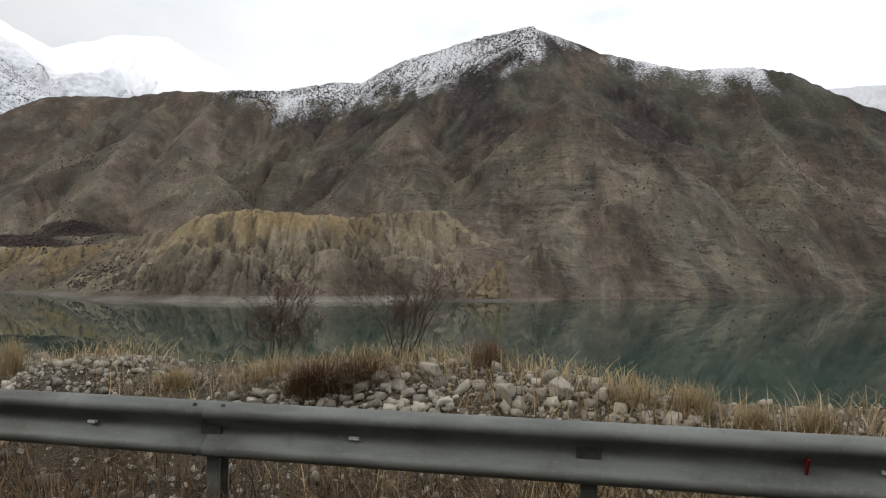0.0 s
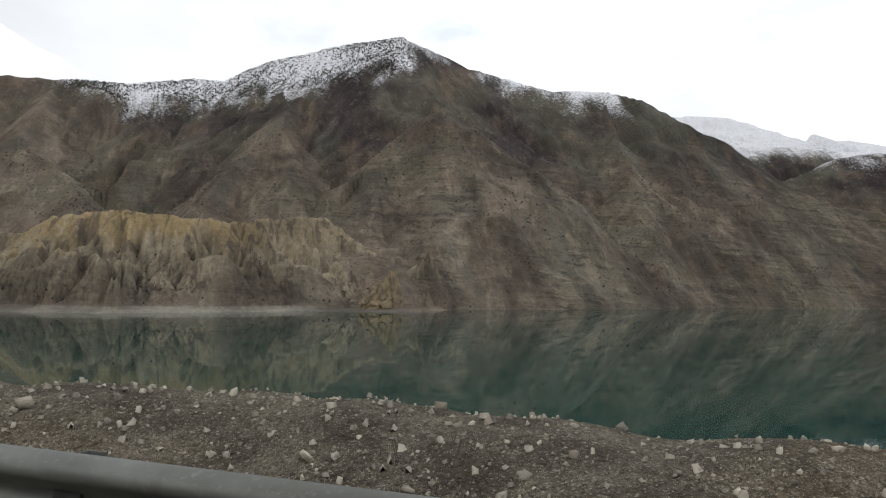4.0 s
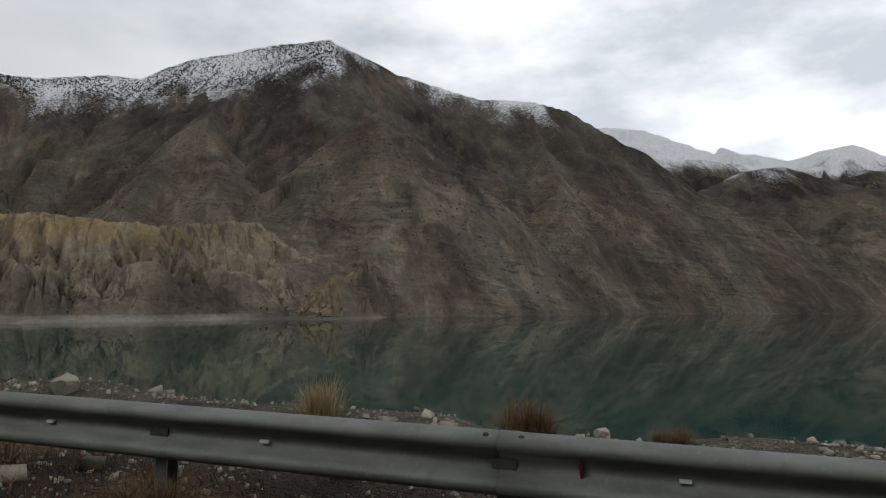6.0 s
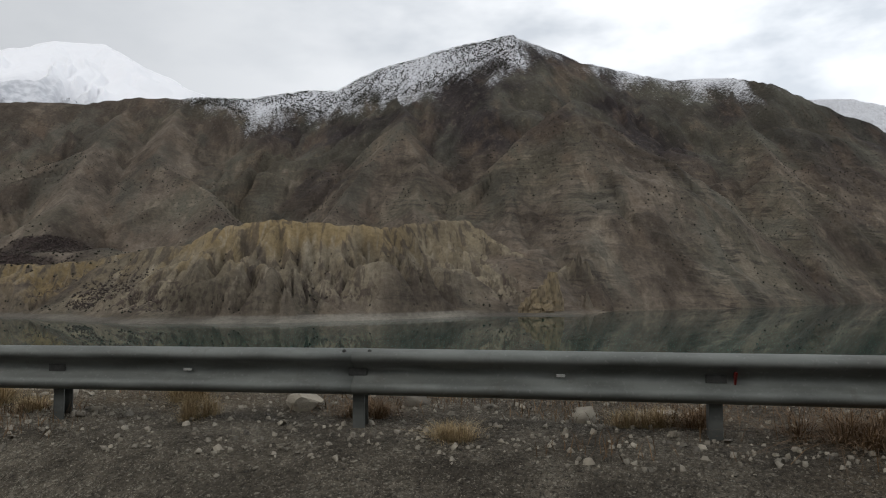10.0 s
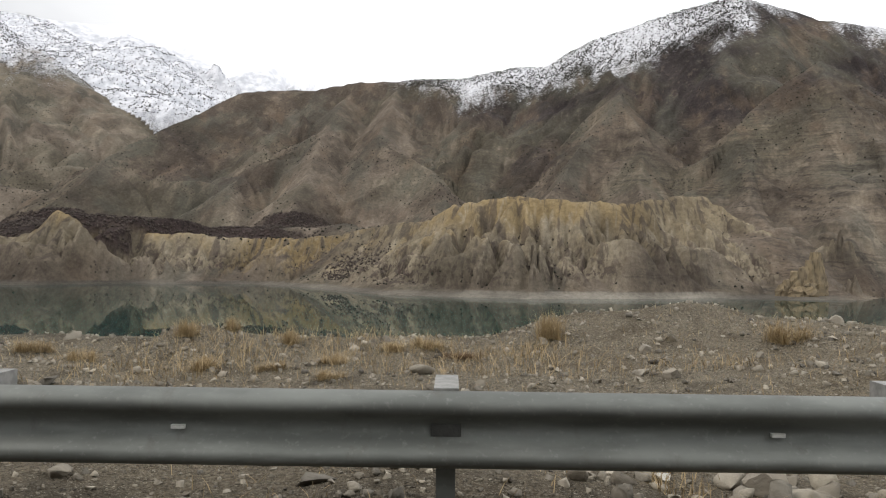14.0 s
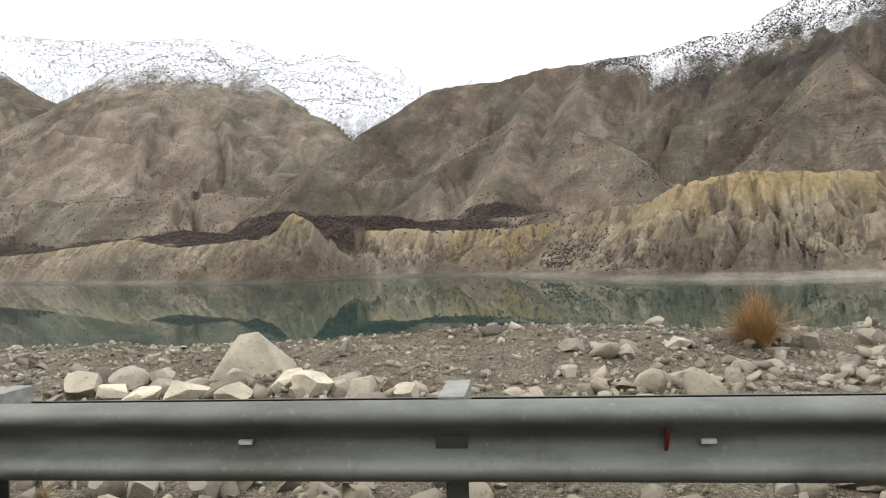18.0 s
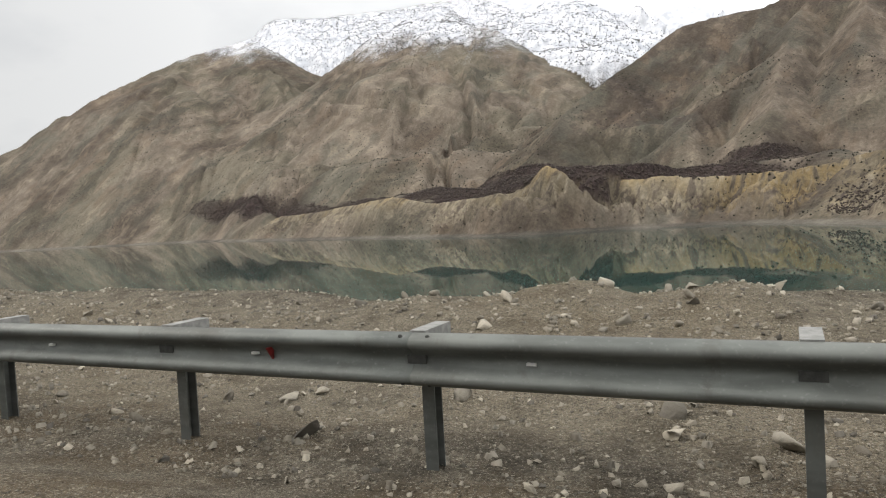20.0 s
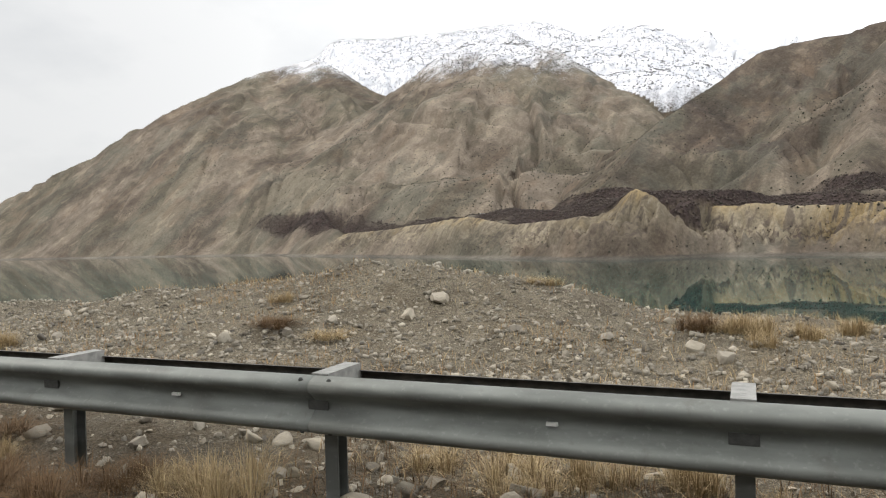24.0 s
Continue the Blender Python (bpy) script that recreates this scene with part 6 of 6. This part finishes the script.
for kind, s, d, w, h, turn in ((3, 177.4, 5.3, 0.45, 0.95, 0.3), (1, 179.9, 5.7, 1.3, 0.65, 1.2), (3, 176.0, 5.5, 0.5, 1.0, 2.0), (1, 174.9, 6.2, 1.1, 0.9, 0.6), (1, 25.6, 2.6, 0.4, 0.5, 0.9),
                               (1, 24.3, 2.8, 0.5, 0.35, 1.9), (1, 18.4, 2.4, 0.4, 0.45, 0.2), (1, 17.2, 2.6, 0.4, 0.4, 1.4), (2, 59.8, 1.3, 0.5, 0.36, 0.7), (2, 26.7, 1.8, 0.6, 0.3, 2.6), (3, 86.9, 2.0, 0.7, 3.1, 1.0)):
    shrub(kind, s, d, w, h, turn, "small bare dark shrub at the edge of the bank")
for k in range(34):
    place_tufts([(68 + k * 1.42 + grass_rng.uniform(-0.5, 0.5), grass_rng.uniform(0.05, 0.7), grass_rng.uniform(0.3, 0.75), grass_rng.uniform(0.16, 0.3))])
for k in range(12):
    place_tufts([(21 + k * 1.15 + grass_rng.uniform(-0.4, 0.4), grass_rng.uniform(0.6, 2.0), grass_rng.uniform(0.35, 0.55), grass_rng.uniform(0.22, 0.34))])
for k in range(46):
    place_tufts([(254 + k * 0.9 + grass_rng.uniform(-0.4, 0.4), grass_rng.choice((grass_rng.uniform(0.0, 1.4), grass_rng.uniform(3.2, 6.6))), grass_rng.uniform(0.35, 0.8), grass_rng.uniform(0.1, 0.22))])
for k in range(26):
    place_tufts([(139 + k * 1.1 + grass_rng.uniform(-0.5, 0.5), grass_rng.uniform(-0.2, 0.7), grass_rng.uniform(0.3, 0.6), grass_rng.uniform(0.12, 0.25))])
for k in range(26):
    place_tufts([(112 + k * 1.05 + grass_rng.uniform(-0.5, 0.5), grass_rng.uniform(-0.2, 0.9), grass_rng.uniform(0.35, 0.8), grass_rng.uniform(0.14, 0.28))])
for k in range(30):
    place_tufts([(256 + k * 1.35 + grass_rng.uniform(-0.5, 0.5), grass_rng.uniform(-0.3, 0.5), grass_rng.uniform(0.4, 0.9), grass_rng.uniform(0.2, 0.38))])
place_tufts([(87.3, 1.2, 0.8, 0.3), (94.2, 1.8, 0.8, 0.3)])

# ---------- signs ----------


def chevron_sign(near_edge, far_edge, z0, z1, flip, lean, droop):
    """A red and white chevron board on two posts, facing along the road."""
    a, b = Vector((*near_edge, 0)), Vector((*far_edge, 0))
    wide, tall = (b - a).length, z1 - z0
    x_axis = (b - a).normalized() * (-1 if flip else 1)
    y_axis = Vector((-x_axis.y, x_axis.x, 0))
    m = Matrix.Translation((a + b) / 2 + Vector((0, 0, z0))) @ Matrix((x_axis, y_axis, Vector((0, 0, 1)))).transposed().to_4x4()
    sign = tagged(new("chevron_sign"), "red and white chevron curve sign on two grey posts", "road sign", "chevron signs at the bend")
    foot = Matrix.Translation((a + b) / 2 + Vector((0, 0, -1.3)))
    sign.matrix_basis = foot @ Matrix.Rotation(radians(-lean), 4, "Y") @ foot.inverted() @ m @ Matrix.Rotation(radians(droop), 4, "Y")
    h = wide / 2
    bm = bmesh.new()
    box(bm, -h, h, 0.0, 0.03, 0, tall)
    panel = part("panel", bm, SIGN_WHITE, sign)
    bm = bmesh.new()
    box(bm, -h - 0.012, -h - 0.001, -0.012, 0.05, -0.012, tall + 0.012)
    box(bm, h + 0.001, h + 0.012, -0.012, 0.05, -0.012, tall + 0.012)
    box(bm, -h, h, 0.031, 0.05, 0, 0.05)
    box(bm, -h, h, 0.031, 0.05, tall - 0.05, tall)
    part("edge_frame", bm, DARK_STEEL, panel)
    stripe, point = wide * 0.165, tall * 0.5
    for k in range(3):
        bm = bmesh.new()
        x0 = -h + wide * (0.03 + 0.31 * k)
        lift_y = -0.004
        low = [(x0 + point * 0.82, 0.0), (x0, tall / 2), (x0 + point * 0.82, tall)]
        high = [(min(x + stripe, h), z) for x, z in low]
        if flip:
            low, high = [(-x, z) for x, z in high], [(-x, z) for x, z in low]
        for i in (0, 1):
            bm.faces.new([bm.verts.new((x, lift_y, z)) for x, z in (low[i], high[i], high[i + 1], low[i + 1])])
        chev = part("chevron", bm, SIGN_RED, panel, "red chevron stripe")
        sol = chev.modifiers.new("thickness", "SOLIDIFY")
        sol.thickness = 0.003
    for x in (-h * 0.5, h * 0.72):
        bm = bmesh.new()
        bmesh.ops.create_cone(bm, cap_ends=True, segments=12, radius1=0.03, radius2=0.03, depth=2.9)
        bmesh.ops.translate(bm, verts=bm.verts, vec=(x, 0.08, tall - 1.45 - 0.02))
        part("post", bm, DARKENED_STEEL, sign, smooth=True)
    return sign


chevron_sign((-139.345, 60.0), (-138.65, 61.81), 0.266, 0.906, False, 10.5, 4.4)
chevron_sign((-159.92, 57.18), (-161.0, 58.66), 0.1, 0.7, True, 5.0, 0.0)


def plate_sign():
    """The grey back of a two-plate sign on a leaning channel post."""
    sign = tagged(new("road_sign"), "grey back of a two-plate road sign on a leaning steel post", "road sign")
    tx, ty = rail_dir(21.58)
    px, py = beside(21.58, -0.32)
    along_v = Vector((float(tx), float(ty), 0))
    face = (along_v + Vector((-along_v.y, along_v.x, 0)) * -0.55).normalized()
    right = Vector((face.y, -face.x, 0))
    m = Matrix.Translation((float(px), float(py), -1.25)) @ Matrix((right, face, Vector((0, 0, 1)))).transposed().to_4x4()
    lean = Matrix.Rotation(radians(-18), 4, "X") @ Matrix.Rotation(radians(-2), 4, "Y")
    sign.matrix_basis = m @ lean
    bm = bmesh.new()
    for q in ((-0.035, 0.035, -0.03, -0.024), (-0.035, -0.029, -0.024, 0.02), (0.029, 0.035, -0.024, 0.02)):
        box(bm, q[0], q[1], q[2], q[3], -0.3, 2.19)
    part("post", bm, POST_STEEL, sign)
    for z0, z1 in ((0.83, 1.48), (1.486, 2.2)):
        bm = bmesh.new()
        box(bm, -0.275, 0.275, 0.021, 0.026, z0, z1)
        part("plate", bm, SIGN_BACK if z0 < 1 else SIGN_BACK_DARK, sign)
    for k in range(30):
        bm = bmesh.new()
        box(bm, 0.0352, 0.041, -0.03, -0.02, 0.75 + 0.047 * k, 0.772 + 0.047 * k)
        part("tooth", bm, POST_STEEL, sign)


plate_sign()


def marker_post():
    """A cream road marker, knocked over, with a red reflector."""
    post = tagged(new("marker_post"), "leaning cream plastic marker post with a red reflector", "marker post")
    post.matrix_basis = frame_at(202.65, 1.5, ground_at(202.65, 1.5) + 0.12) @ Matrix.Rotation(radians(48), 4, "Y")
    bm = bmesh.new()
    box(bm, -0.055, 0.055, -0.02, 0.02, -0.05, 0.86)
    bmesh.ops.bevel(bm, geom=list(bm.edges), offset=0.012, segments=2, affect="EDGES")
    body = part("body", bm, SIGN_WHITE, post)
    bm = bmesh.new()
    box(bm, -0.038, 0.038, -0.026, -0.019, 0.58, 0.71)
    part("reflector", bm, RED_TAPE, body, "red reflector plate")


marker_post()

# ---------- small remains ----------


def fallen_beam():
    ob = tagged(new("fallen_beam", BEAM.copy()), "bent steel rail end lying on the ground", "guard rail")
    px, py = beside(16.6, 0.25)
    ob.matrix_basis = Matrix.Translation((float(px), float(py), ground_at(16.6, 0.25) + 0.12)) @ Euler((1.2, 0.12, 0.9)).to_matrix().to_4x4() @ Matrix.Diagonal((0.35, 0.8, 0.8, 1))


fallen_beam()


def painted_number():
    """The number 29 sprayed in red on the rail."""
    for text, s, dy, z, size in (("29", 157.0, -0.012, -0.27, 0.17), ("29", 156.8, -0.088, -0.1, 0.07)):
        cu = bpy.data.curves.new("painted_number", "FONT")
        cu.body, cu.size, cu.extrude = text, size, 0.001
        tmp = bpy.data.objects.new("painted_number", cu)
        me = bpy.data.meshes.new_from_object(tmp)
        bpy.data.objects.remove(tmp)
        me.materials.clear()
        me.materials.append(RED_TAPE)
        ob = new("painted_number", me)
        ob.matrix_basis = frame_at(s, dy - 0.075, float(rail_z(s)) + z) @ Matrix.Rotation(radians(90), 4, "X")
        tagged(ob, "number 29 sprayed in red paint on the rail", "graffiti")


painted_number()


def litter(name, s, d, size, material, label, seed):
    rng = random.Random(seed)
    bm = bmesh.new()
    for _ in range(12):
        bm.verts.new((rng.uniform(-0.5, 0.5) * size, rng.uniform(-0.4, 0.4) * size, rng.uniform(0, 0.4) * size))
    bmesh.ops.convex_hull(bm, input=bm.verts)
    bmesh.ops.delete(bm, geom=[v for v in bm.verts if not v.link_faces], context="VERTS")
    ob = part(name, bm, material)
    px, py = beside(s, d)
    ob.location = (float(px), float(py), ground_at(s, d) - 0.01)
    tagged(ob, label, "litter")


BLUE = plain_material("blue_plastic", (0.05, 0.2, 0.42), (0.08, 0.27, 0.5), 12.0, 0.4)
DARK_PLASTIC = plain_material("black_plastic", (0.012, 0.012, 0.014), (0.03, 0.028, 0.028), 9.0, 0.4)
litter("plastic_bag", 201.7, 0.7, 0.14, BLUE, "crumpled blue plastic bag among stones", 1)
litter("plastic_bag", 264.7, 0.5, 0.08, BLUE, "crumpled blue plastic wrapper on the gravel", 2)
litter("plastic_bag", 153.6, 0.3, 0.16, WHITE_TAPE, "crumpled white plastic bag on the gravel", 3)
litter("black_sheet", 21.2, 1.3, 0.2, DARK_PLASTIC, "torn black plastic sheet on the gravel", 4)
litter("plastic_bottle", 165.9, 1.2, 0.1, SIGN_WHITE, "crushed pale plastic bottle on the gravel", 5)
